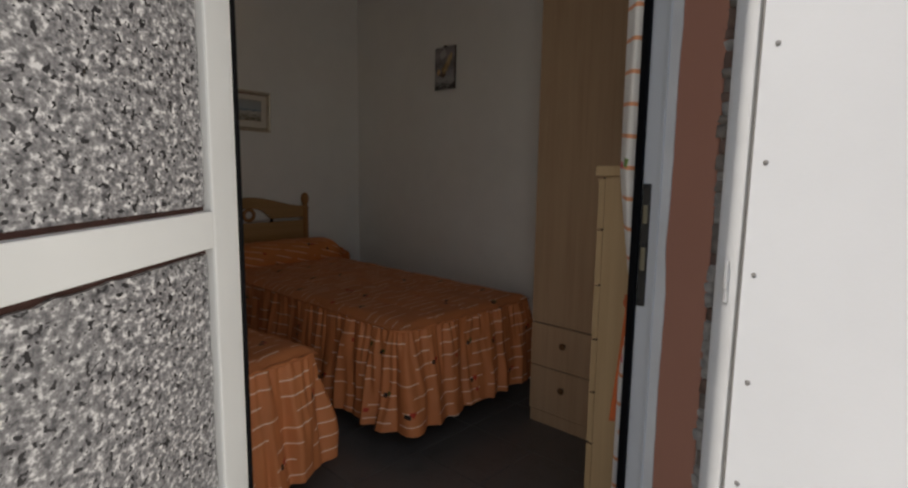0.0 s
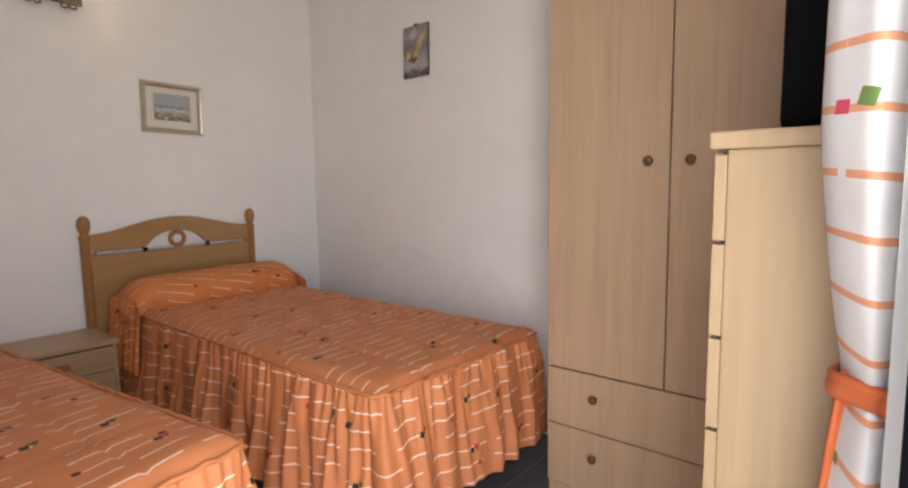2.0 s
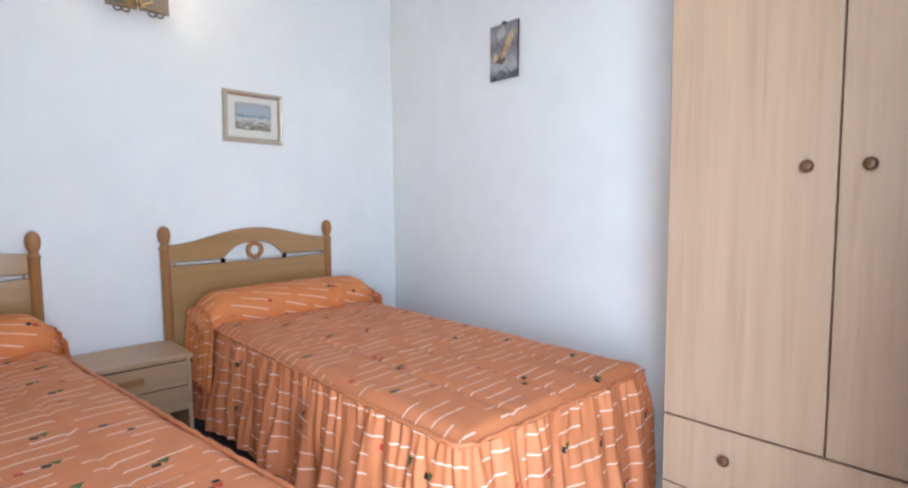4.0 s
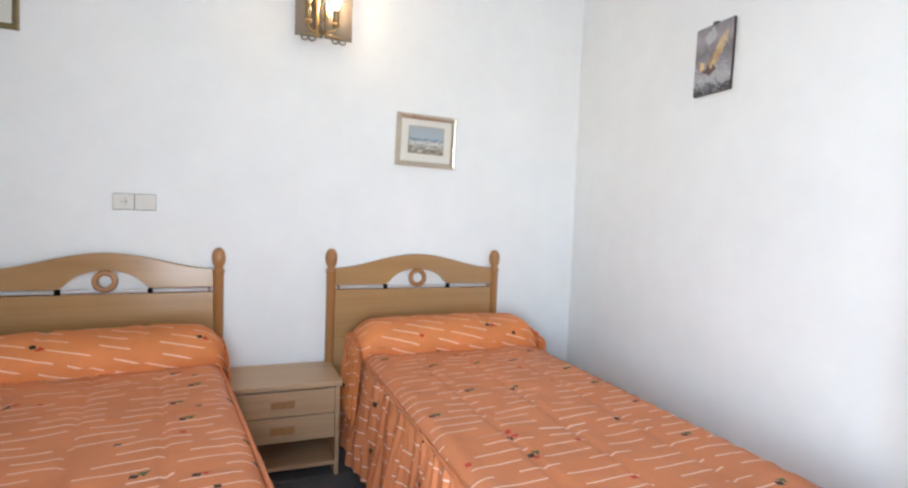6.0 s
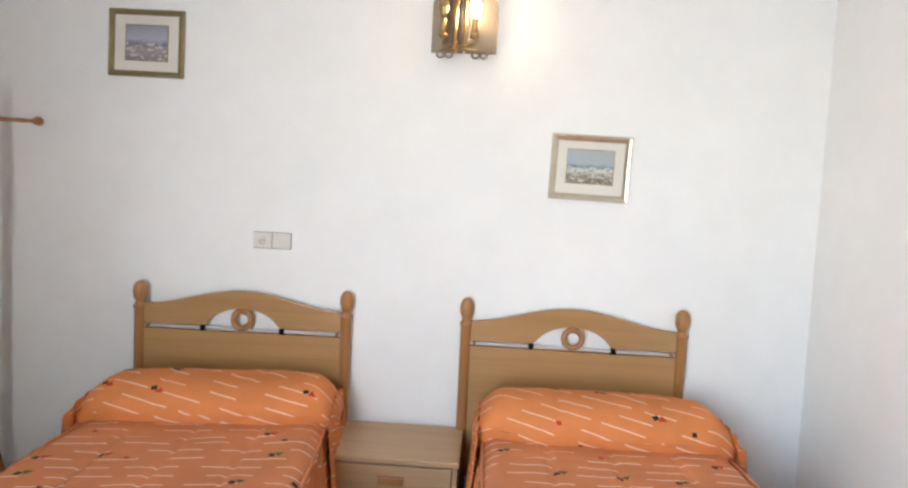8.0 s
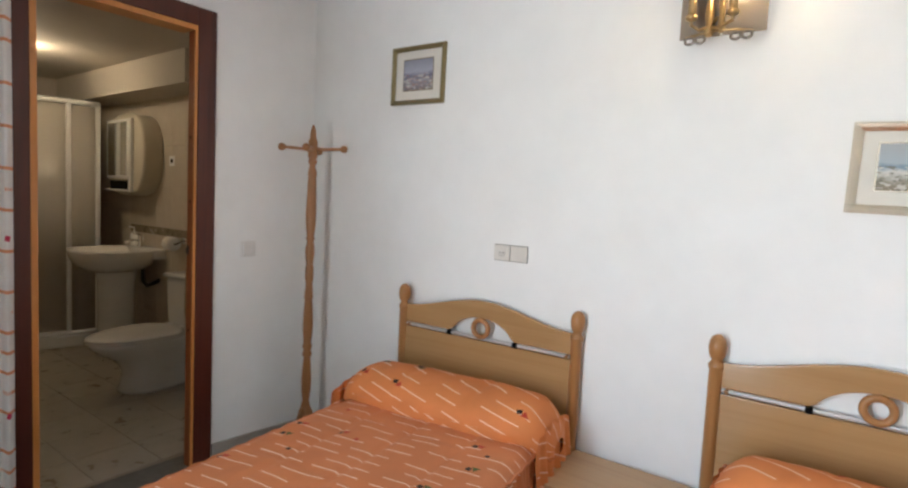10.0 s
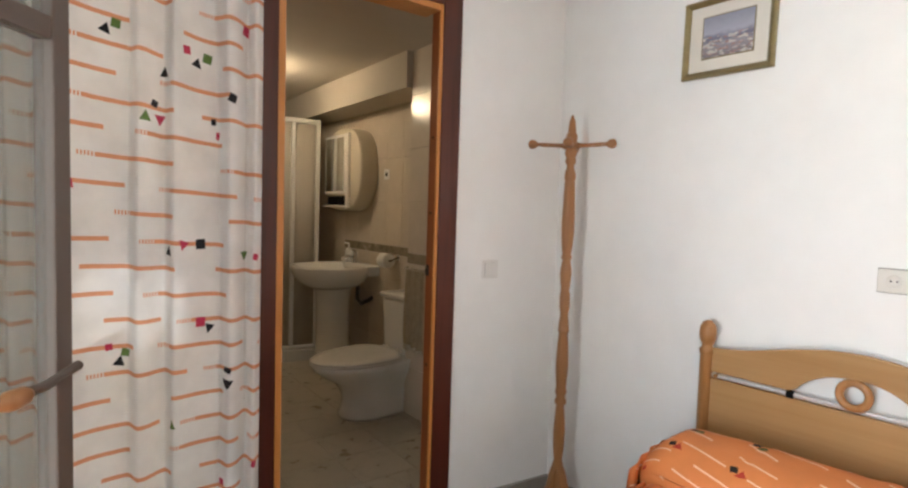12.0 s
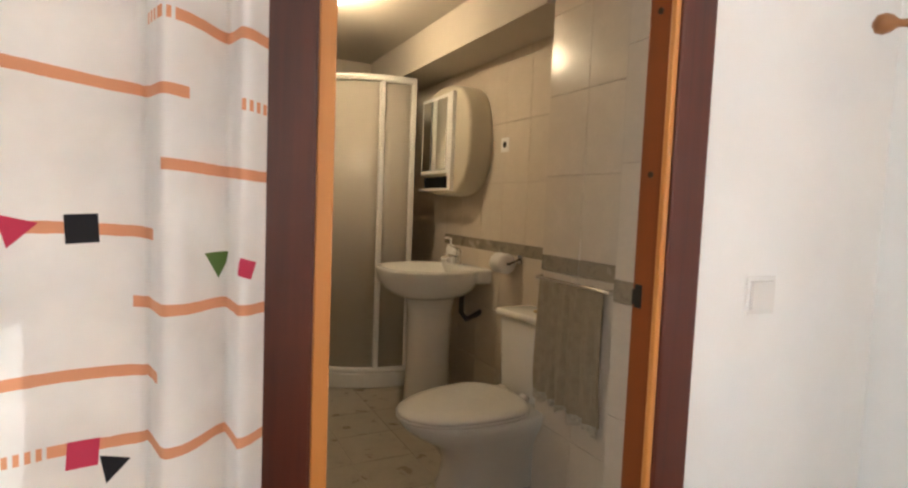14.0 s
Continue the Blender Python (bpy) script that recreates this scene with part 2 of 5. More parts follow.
def lit(name, colour, strength):
    g = Graph(name)
    g.finish(colour, 0.4)
    g.bsdf.inputs["Emission Color"].default_value = (*colour, 1)
    g.bsdf.inputs["Emission Strength"].default_value = strength
    return g.mat


def painting(name, stops, warm, seed):
    """A loose painted view: sky, water and ground in brushed bands."""
    g = Graph(name)
    p = g.split(g.coord("Generated"))
    uv = g.join(p[1], p[2], seed)
    blot = g.noise(uv, 7.0, 5, 0.6)
    small = g.noise(g.stretch(uv, (1, 1.6, 1)), 9.0, 3, 0.6, 0.5)
    h = g.math("MULTIPLY_ADD", g.math("SUBTRACT", blot, 0.5), 0.28, p[2])
    col = g.ramp(h, stops)
    low = g.math("MULTIPLY", g.math("LESS_THAN", p[2], 0.52), g.math("GREATER_THAN", small, 0.56))
    col = g.mix(g.math("MULTIPLY", low, 0.75), col, warm)
    pale = g.noise(g.stretch(uv, (1, 1.5, 1)), 8.0, 3, 0.6, 0.6)
    col = g.mix(g.math("MULTIPLY", g.math("MULTIPLY", g.math("LESS_THAN", p[2], 0.50), g.math("GREATER_THAN", pale, 0.55)), 0.8), col, (0.62, 0.60, 0.55))
    g.bump(small, 0.1)
    return g.finish(col, 0.35)


def ship_painting(name):
    g = Graph(name)
    p = g.split(g.coord("Generated"))
    x, z = p[0], p[2]
    uv = g.join(x, z, 4.4)
    blot, spray = g.noise(uv, 5.0, 6, 0.65, 0.8), g.noise(uv, 13.0, 5, 0.7, 1.5)
    col = g.ramp(g.math("MULTIPLY_ADD", g.math("SUBTRACT", blot, 0.5), 0.5, z), [(0.0, (0.03, 0.03, 0.035)), (0.12, (0.09, 0.09, 0.10)), (0.2, (0.42, 0.41, 0.42)), (0.35, (0.30, 0.29, 0.31)), (0.6, (0.17, 0.15, 0.16)), (0.8, (0.33, 0.30, 0.31)), (1.0, (0.22, 0.20, 0.21))])
    foam = g.math("MULTIPLY", g.math("LESS_THAN", z, 0.42), g.math("GREATER_THAN", spray, 0.56))
    col = g.mix(g.math("MULTIPLY", foam, 0.7), col, (0.6, 0.58, 0.57))
    wx = g.math("MULTIPLY_ADD", g.math("SUBTRACT", spray, 0.5), 0.22, x)
    wz = g.math("MULTIPLY_ADD", g.math("SUBTRACT", blot, 0.5), 0.30, z)

    def leaf(cx, cz, slope, wide, tall):
        a = g.math("DIVIDE", g.math("SUBTRACT", wx, g.math("MULTIPLY_ADD", wz, slope, cx - slope * cz)), wide)
        c = g.math("DIVIDE", g.math("SUBTRACT", wz, cz), tall)
        return g.math("LESS_THAN", g.math("ADD", g.math("MULTIPLY", a, a), g.math("MULTIPLY", c, c)), 1.0)

    cloud = leaf(0.42, 0.84, 0.2, 0.16, 0.12)
    col = g.mix(g.math("MULTIPLY", cloud, 0.6), col, (0.55, 0.54, 0.55))
    col = g.mix(g.math("MULTIPLY", leaf(0.66, 0.60, 0.75, 0.13, 0.24), 0.92), col, g.ramp(blot, [(0.38, (0.40, 0.25, 0.10)), (0.6, (0.70, 0.55, 0.33))]))
    col = g.mix(g.math("MULTIPLY", leaf(0.46, 0.50, 0.9, 0.05, 0.14), 0.85), col, (0.34, 0.19, 0.06))
    col = g.mix(g.math("MULTIPLY", leaf(0.40, 0.35, -0.4, 0.20, 0.05), 0.9), col, (0.07, 0.03, 0.015))
    col = g.mix(g.math("MULTIPLY", leaf(0.20, 0.42, 0.0, 0.07, 0.05), 0.9), col, (0.80, 0.52, 0.22))
    g.bump(spray, 0.15)
    return g.finish(col, 0.22)


WALL = plaster("white_wall_paint", (0.86, 0.86, 0.85))
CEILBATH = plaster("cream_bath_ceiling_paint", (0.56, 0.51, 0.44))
CEIL = plaster("white_ceiling_paint", (0.78, 0.78, 0.77))
TERRACOTTA = plaster("terracotta_render_paint", (0.42, 0.20, 0.135))
ALU = plain("white_lacquered_aluminium", (0.64, 0.66, 0.67), 0.35, 0, 4, 0.05, 0.05)
ALU_WORN = plain("dirty_white_metal_paint", (0.74, 0.74, 0.72), 0.42, 0, 7, 0.10, 0.10)
SHEET = plain("white_sheet_metal_paint", (0.79, 0.80, 0.80), 0.45, 0, 3, 0.05, 0.12)
RUBBER = plain("black_rubber_gasket", (0.005, 0.005, 0.006), 0.8, 0, 6, 0.1, 0.1, 0.1)
RUST = plain("reddish_sealant", (0.055, 0.020, 0.014), 0.8, 0, 30, 0.4, 0.5)
MORTAR = plain("crumbled_pale_mortar", (0.50, 0.48, 0.44), 0.9, 0, 60, 0.5, 0.9)
PEBBLE = plain("grey_brown_stone_chip", (0.24, 0.21, 0.18), 0.8, 0, 40, 0.45, 0.6)
STONECHIP = plain("reddish_brown_stone_chip", (0.20, 0.135, 0.105), 0.85, 0, 45, 0.4, 0.6)
LOCK = plain("dark_lock_metal", (0.05, 0.048, 0.045), 0.4, 0.7)
STEEL = plain("bright_zinc_metal", (0.72, 0.72, 0.72), 0.45, 0.5)
KEEPER = plain("worn_brassy_keeper", (0.30, 0.27, 0.19), 0.4, 0.9)
CHROME = plain("polished_chrome", (0.75, 0.75, 0.75), 0.12, 1.0, 10, 0.03, 0.02)
BRASS = plain("polished_brass", (0.42, 0.30, 0.14), 0.30, 1.0, 12, 0.12, 0.05)
GILT = plain("champagne_gilt", (0.70, 0.63, 0.51), 0.26, 0.85, 25, 0.15, 0.15)
OLIVEGILT = plain("dull_olive_gilt", (0.26, 0.21, 0.10), 0.38, 0.5, 25, 0.2, 0.15)
MOUNT = plain("cream_mount_card", (0.72, 0.69, 0.62), 0.85, 0, 20, 0.04, 0.1)
SPECKLEGLASS = glass_speckle("grey_speckled_obscure_glass")
HEADWOOD = wood("honey_brown_lacquered_wood", (0.395, 0.235, 0.100), (0.335, 0.190, 0.076), 0.20, 1, 0.7)
POSTWOOD = wood("honey_brown_turned_wood", (0.36, 0.175, 0.06), (0.24, 0.11, 0.035), 0.30, 2, 0.7)
NSWOOD = wood("olive_beige_veneer", (0.46, 0.305, 0.165), (0.36, 0.225, 0.115), 0.4, 1, 0.8)
# darkened copy of the veneer: shade of hidden inner parts put into the colour
NSDARK = wood("shaded_inner_wood", (0.16, 0.11, 0.06), (0.11, 0.07, 0.04), 0.6, 1)
OAK = wood("pale_oak_foil", (0.475, 0.332, 0.213), (0.395, 0.266, 0.166), 0.45, 2, 1.2)
BEECH = wood("yellow_beech_foil", (0.375, 0.270, 0.155), (0.325, 0.228, 0.124), 0.45, 2, 1.3)
# near-black brown: shade of cabinet gaps as colour, also for print board and dowels
SEAM = plain("dark_shadow_gap_edging", (0.04, 0.022, 0.012), 0.7)
RACKWOOD = wood("orange_turned_beech", (0.33, 0.155, 0.058), (0.21, 0.090, 0.030), 0.35, 2, 0.8)
MAHOGANY = wood("dark_mahogany_stain", (0.085, 0.018, 0.009), (0.030, 0.007, 0.004), 0.40, 2, 0.6)
PINE = wood("orange_varnished_pine", (0.55, 0.235, 0.06), (0.40, 0.145, 0.03), 0.35, 2, 0.6)
# the orange pine again, with the shade on the right lining painted in
SHADEDPINE = wood("shaded_varnished_pine", (0.22, 0.055, 0.012), (0.14, 0.032, 0.007), 0.35, 2, 0.6)
KNOBWOOD = plain("dark_brown_knob_lacquer", (0.13, 0.060, 0.022), 0.35)
# darker twin of the switch plastic, shade of the rocker gap in its colour
PLASTICDIM = plain("shaded_ivory_plastic", (0.56, 0.55, 0.52), 0.45)
PLASTIC = plain("ivory_switch_plastic", (0.78, 0.77, 0.75), 0.35, 0, 8, 0.03, 0.03)
IVORY = plain("aged_ivory_plastic", (0.69, 0.67, 0.62), 0.4, 0, 8, 0.05, 0.03)
PLASTICGREY = plain("grey_plastic_rim", (0.26, 0.25, 0.235), 0.45)
CERAMIC = plain("white_glazed_ceramic", (0.74, 0.73, 0.70), 0.12, 0, 5, 0.04, 0.02)
SEATMAT = plain("white_toilet_seat_plastic", (0.72, 0.70, 0.66), 0.25, 0, 5, 0.03, 0.02)
BLACK = plain("matt_black_plastic", (0.003, 0.003, 0.0034), 0.75, 0, 6, 0.1, 0.05, 0.08)
TOWEL = plain("grey_green_terry", (0.36, 0.30, 0.21), 0.95, 0, 30, 0.15, 0.5)
LACE = plain("pale_lace_edging", (0.50, 0.45, 0.36), 0.95, 0, 60, 0.3, 0.6)
PAPER = plain("white_tissue_paper", (0.80, 0.79, 0.76), 0.9, 0, 20, 0.05, 0.4)
FLOORTILE = tile_mat("grey_marbled_floor_tile", (0.115, 0.112, 0.115), (0.07, 0.068, 0.07), 0.35)
BATHTILE = tile_mat("beige_grey_bath_floor_tile", (0.38, 0.34, 0.275), (0.28, 0.245, 0.19), 0.30)
WALLTILE = tile_mat("cream_glazed_wall_tile", (0.62, 0.545, 0.45), (0.59, 0.515, 0.42), 0.22)
BORDER = tile_mat("patterned_border_tile", (0.30, 0.26, 0.20), (0.10, 0.085, 0.06), 0.25)
GROUTWALL = plain("cream_wall_grout", (0.60, 0.525, 0.435), 0.8, 0, 30, 0.08, 0.2)
GROUTBATH = plain("beige_floor_grout", (0.33, 0.295, 0.24), 0.9, 0, 30, 0.15, 0.4)
GROUT = plain("grey_grout", (0.16, 0.15, 0.14), 0.9, 0, 30, 0.15, 0.4)
PAVING = plain("outdoor_concrete_paving", (0.30, 0.28, 0.25), 0.9, 0, 3, 0.2, 0.5)
BASEB = plain("grey_beige_tile_skirting", (0.36, 0.33, 0.29), 0.4, 0, 10, 0.15, 0.1)
SMOKE = glass_mat("smoked_bronze_glass", (0.34, 0.29, 0.24), 0.08, 0.45)
CLEAR = glass_mat("clear_pane", (0.70, 0.72, 0.71), 0.03, 0.88)
FROSTWIN = glass_mat("frosted_window_pane", (0.80, 0.80, 0.78), 0.5, 0.38)
# translucent pane whose strength sets how brightly the curtain is lit from behind
BACKLIGHTPANE = cloth_end(Graph("curtain_backlight_pane"), (0.61, 0.57, 0.50), None, None, 0.42)
FROST = glass_mat("frosted_shower_pane", (0.60, 0.55, 0.47), 0.35, 0.28)
MIRROR = plain("mirror_silvering", (0.80, 0.82, 0.80), 0.03, 1.0, 3, 0.02, 0.0)
BULB = lit("warm_bulb_glow", (1.0, 0.70, 0.36), 8.0)
BATHGLOW = lit("bath_lamp_glow", (1.0, 0.82, 0.56), 0.8)
DARKFRAME = plain("grey_brown_anodised_aluminium", (0.13, 0.105, 0.09), 0.45, 0.3)
SPREAD = cloth("orange_printed_bedspread", (0.575, 0.204, 0.077), (0.86, 0.66, 0.53), 0.053, 0.21, 0.72, 0.0050, 0.05, 0.165, 0.0095, 0.42, 0.0,
               ((0.02, 0.012, 0.01), (0.06, 0.10, 0.02), (0.45, 0.04, 0.02)), satin=0.55)
PILLOW = cloth("orange_printed_pillow_cloth", (0.66, 0.225, 0.066), (0.84, 0.58, 0.42), 0.052, 0.20, 0.7, 0.0058, 0.30, 0.17, 0.010, 0.42, 0.0,
               ((0.02, 0.012, 0.01), (0.06, 0.10, 0.02), (0.45, 0.04, 0.02)), satin=0.35)
INK = ((0.02, 0.02, 0.025), (0.13, 0.22, 0.06), (0.55, 0.05, 0.11))
SOUTH_X0, SOUTH_WIDE = -2.915, 1.31              # hanging edge and width of the closed curtain


def fold_phase(s):
    """Uneven run of the closed curtain's folds: number of the fold and how far along it."""
    return 14.6 * s + 0.48 * math.sin(11.0 * s + 0.6) + 0.24 * math.sin(29.0 * s)


def cloth_u(s):
    a = fold_phase(s)
    n = math.floor(a)
    return SOUTH_WIDE * s * 1.05 + 0.040 * (n + max(0.0, (a - n - 0.86) / 0.14))


MARKS = [("s1", -2.53, 1.78), ("t0", -2.505, 1.76), ("s2", -2.70, 1.74), ("t0", -2.73, 1.71), ("s1", -2.76, 1.73), ("t0", -2.65, 1.67), ("s0", -2.62, 1.58), ("t1", -2.595, 1.54), ("t2", -2.635, 1.54),
         ("s0", -2.82, 1.62), ("s0", -2.78, 1.55), ("s2", -2.79, 1.51), ("s2", -2.87, 1.83), ("s2", -2.42, 1.35), ("t2", -2.69, 1.19), ("t0", -2.655, 1.17), ("s0", -2.74, 1.19), ("s2", -2.892, 1.15), ("t1", -2.867, 1.155),
         ("s2", -2.74, 0.96), ("t0", -2.765, 0.94), ("s2", -2.51, 0.91), ("s1", -2.55, 0.89), ("t0", -2.535, 0.865), ("s1", -2.41, 0.98), ("s0", -2.81, 0.81), ("t0", -2.81, 0.77), ("t1", -2.66, 0.67), ("s2", -2.89, 0.50), ("s2", -2.80, 0.46)]
CURTAIN = cloth("white_curtain_with_orange_strokes", (0.88, 0.87, 0.85), (0.72, 0.27, 0.09), 0.074, 0.42, 0.68, 0.0120, -0.05, 0.20, 0.0160, 0.42, 0.18, INK,
                [(k, cloth_u((x - SOUTH_X0) / SOUTH_WIDE), z - 0.03) for k, x, z in MARKS], 0.045, True)
# same white fabric, greyed because the shade by the door is in its colour
CURTAIN_TIED = cloth("shaded_tied_white_curtain_with_orange_strokes", (0.68, 0.68, 0.68), (0.66, 0.24, 0.08), 0.062, 0.17, 1.2, 0.0080, -0.10, 0.20, 0.0095, 0.42, 0.10, INK,
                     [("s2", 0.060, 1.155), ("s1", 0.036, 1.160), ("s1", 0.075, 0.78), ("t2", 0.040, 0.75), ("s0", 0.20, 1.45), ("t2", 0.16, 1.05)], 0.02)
TIE = plain("orange_tieback_cloth", (0.50, 0.12, 0.035), 0.85, 0, 15, 0.15, 0.5)
VIEW_A = painting("harbour_watercolour", [(0.0, (0.20, 0.17, 0.12)), (0.2, (0.30, 0.28, 0.22)), (0.4, (0.60, 0.60, 0.57)), (0.5, (0.20, 0.28, 0.36)), (0.60, (0.38, 0.44, 0.48)), (1.0, (0.40, 0.42, 0.43))], (0.12, 0.12, 0.085), 1.0)
VIEW_B = painting("blue_grey_seascape", [(0.0, (0.20, 0.18, 0.19)), (0.3, (0.30, 0.29, 0.33)), (0.45, (0.16, 0.17, 0.24)), (0.6, (0.40, 0.41, 0.50)), (1.0, (0.28, 0.29, 0.36))], (0.36, 0.20, 0.17), 6.0)
SHIP = ship_painting("stormy_ship_print")


# ---- mesh helpers ----
def part(name, bm, material, parent=None, label="", smooth=False):
    me = bpy.data.meshes.new(name)
    bmesh.ops.recalc_face_normals(bm, faces=bm.faces[:])
    bm.to_mesh(me)
    bm.free()
    me.materials.append(material)
    if smooth:
        me.polygons.foreach_set("use_smooth", [True] * len(me.polygons))
    ob = new(name, me)
    if parent is not None:
        ob.parent = parent
    if label:
        ob["label"] = label
    return ob


def thing(name, x, y, z, label, category, group="", turn=0.0):
    ob = new(name)
    ob.matrix_basis = pose(x, y, z, 0, 0, turn)
    return tagged(ob, label, category, group)


def block(a, b, bevel=0.0, bm=None, turn=None):
    bm = bm or bmesh.new()
    vs = bmesh.ops.create_cube(bm, size=1)["verts"]
    for v in vs:
        v.co = Vector([(a[i] + b[i]) / 2 + v.co[i] * (b[i] - a[i]) for i in range(3)])
    if bevel:
        es = list({e for v in vs for e in v.link_edges})
        bmesh.ops.bevel(bm, geom=es, offset=bevel, segments=2, affect="EDGES", profile=0.6)
    if turn is not None:
        bm.transform(turn)
    return bm


def lathe(profile, sides=20, bm=None, m=None):
    """Turned shape about z from (radius, height) pairs."""
    bm = bm or bmesh.new()
    start = len(bm.verts)
    rings = []
    for r, z in profile:
        rings.append([bm.verts.new((max(r, 1e-4) * math.cos(2 * math.pi * k / sides), max(r, 1e-4) * math.sin(2 * math.pi * k / sides), z)) for k in range(sides)])
    for a, b in zip(rings, rings[1:]):
        for k in range(sides):
            bm.faces.new((a[k], a[(k + 1) % sides], b[(k + 1) % sides], b[k]))
    bm.faces.new(rings[0][::-1])
    bm.faces.new(rings[-1])
    if m is not None:
        bm.verts.ensure_lookup_table()
        for v in bm.verts[start:]:
            v.co = m @ v.co
    return bm


def sheet(nu, nv, place, uv, bm=None, closed=False):
    """A grid of nu by nv cells through place(s, t), with uv(s, t) in metres."""
    bm = bm or bmesh.new()
    layer = bm.loops.layers.uv.verify()
    rows = [[bm.verts.new(place(i / nu, j / nv)) for i in range(nu + 1)] for j in range(nv + 1)]
    for j in range(nv):
        for i in range(nu):
            f = bm.faces.new((rows[j][i], rows[j][i + 1], rows[j + 1][i + 1], rows[j + 1][i]))
            for lp, (a, b) in zip(f.loops, ((i, j), (i + 1, j), (i + 1, j + 1), (i, j + 1))):
                lp[layer].uv = uv(a / nu, b / nv)
    return bm


def tube(points, radius, sides=10, bm=None):
    """A round bar through points."""
    bm = bm or bmesh.new()
    pts = [Vector(p) for p in points]
    rings = []
    for i, p in enumerate(pts):
        d = (pts[min(i + 1, len(pts) - 1)] - pts[max(i - 1, 0)]).normalized()
        a = d.orthogonal().normalized()
        b = d.cross(a)
        rings.append([bm.verts.new(p + radius * (a * math.cos(2 * math.pi * k / sides) + b * math.sin(2 * math.pi * k / sides))) for k in range(sides)])
        if i:
            best = min(range(sides), key=lambda s: (rings[-1][s].co - rings[-2][0].co).length)
            rings[-1] = rings[-1][best:] + rings[-1][:best]
            if (rings[-1][1].co - rings[-2][1].co).length > (rings[-1][-1].co - rings[-2][1].co).length:
                rings[-1] = [rings[-1][0]] + rings[-1][:0:-1]
    for r, q in zip(rings, rings[1:]):
        for k in range(sides):
            bm.faces.new((r[k], r[(k + 1) % sides], q[(k + 1) % sides], q[k]))
    bm.faces.new(rings[0][::-1])
    bm.faces.new(rings[-1])
    return bm


def outline(points, depth, axis, at, bm=None, bevel=0.0):
    """A flat outline extruded: points are pairs in the two other axes, in order."""
    bm = bm or bmesh.new()
    rest = [k for k in range(3) if k != axis]
    vs = []
    for p in points:
        c = [0.0, 0.0, 0.0]
        c[axis], c[rest[0]], c[rest[1]] = at, p[0], p[1]
        vs.append(bm.verts.new(c))
    f = bm.faces.new(vs)
    ext = bmesh.ops.extrude_face_region(bm, geom=[f])
    d = [0.0, 0.0, 0.0]
    d[axis] = depth
    bmesh.ops.translate(bm, verts=[g for g in ext["geom"] if isinstance(g, bmesh.types.BMVert)], vec=d)
    if bevel:
        es = [e for e in bm.edges if abs(e.verts[0].co[axis] - e.verts[1].co[axis]) < 1e-6]
        bmesh.ops.bevel(bm, geom=es, offset=bevel, segments=2, affect="EDGES", profile=0.6)
    return bm


def structure(name, bm, material, label, category):
    return tagged(part(name, bm, material), label, category, kind="structure")


# ---- plan ----
XW, XE, YS, HC = -4.27, -1.20, 0.16, 2.42      # bedroom: west face, east face, south face, ceiling
XO = -1.03                                      # outer face of the east wall
DY0, DY1 = 0.90, 2.06                           # entrance opening
BX0, BX1, BY0, BY1 = -4.47, -2.86, -3.32, 0.06  # bathroom
PIER, NOOK, BEAM_END = -4.235, -3.955, -1.024   # faces of the projecting piers beside the bathroom door


def north(x):
    return 3.72 - 0.128 * (x - XW)


# ---- setting ----
structure("ground", block((-40, -40, -0.20), (40, 40, -0.14)), PAVING, "grey concrete paving outside the door", "ground")
structure("floor", block((-4.5, 0.0, -0.12), (XO + 0.05, 3.9, -0.004)), GROUT, "grey marbled tile floor of the bedroom", "floor")
structure("floor_bath", block((-4.6, -3.5, -0.12), (-2.7, -0.002, -0.004)), GROUTBATH, "beige grey tile floor of the bathroom", "floor")
structure("ceiling", block((XW - 0.1, YS - 0.1, HC), (XO, 3.9, HC + 0.12)), CEIL, "plain white plaster ceiling", "ceiling")
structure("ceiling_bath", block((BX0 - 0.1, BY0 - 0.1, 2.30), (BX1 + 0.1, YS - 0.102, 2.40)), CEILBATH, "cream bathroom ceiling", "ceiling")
structure("wall_west", block((XW - 0.12, YS - 0.1, -0.1), (XW, 3.9, HC)), WALL, "white painted plaster wall behind the headboards", "wall")
structure("wall_north", outline([(XW, north(XW)), (XO, north(XO)), (XO, 3.95), (XW, 3.95)], HC + 0.1, 2, -0.1), WALL, "white painted plaster wall beside the bed", "wall")
south = bmesh.new()
outline([(XW, YS + 0.055), (-3.725, YS), (-3.725, BY1), (XW - 0.12, BY1)], HC + 0.1, 2, -0.1, south)
block((-3.725, BY1, 2.195), (-2.885, YS, HC), 0, south)
block((-2.885, BY1, -0.1), (-2.72, YS, HC), 0, south)
block((-2.72, BY1, -0.1), (-1.70, YS, 0.30), 0, south)
block((-2.72, BY1, 2.05), (-1.70, YS, HC), 0, south)
block((-1.70, BY1, -0.1), (XO, YS, HC), 0, south)
structure("wall_south", south, WALL, "white painted plaster wall with the bathroom doorway", "wall")
east = bmesh.new()
block((XE, YS, -0.1), (XO, DY0, HC), 0, east)
block((XE, DY1 + 0.05, -0.1), (XO, 3.6, HC), 0, east)
block((XE, DY0, 2.10), (XO, DY1 + 0.05, HC), 0, east)
structure("wall_east", east, WALL, "white painted plaster wall with the entrance", "wall")
facade = bmesh.new()
block((XO, -3.4, -0.14), (XO + 0.02, DY0 - 0.02, 3.0), 0, facade)
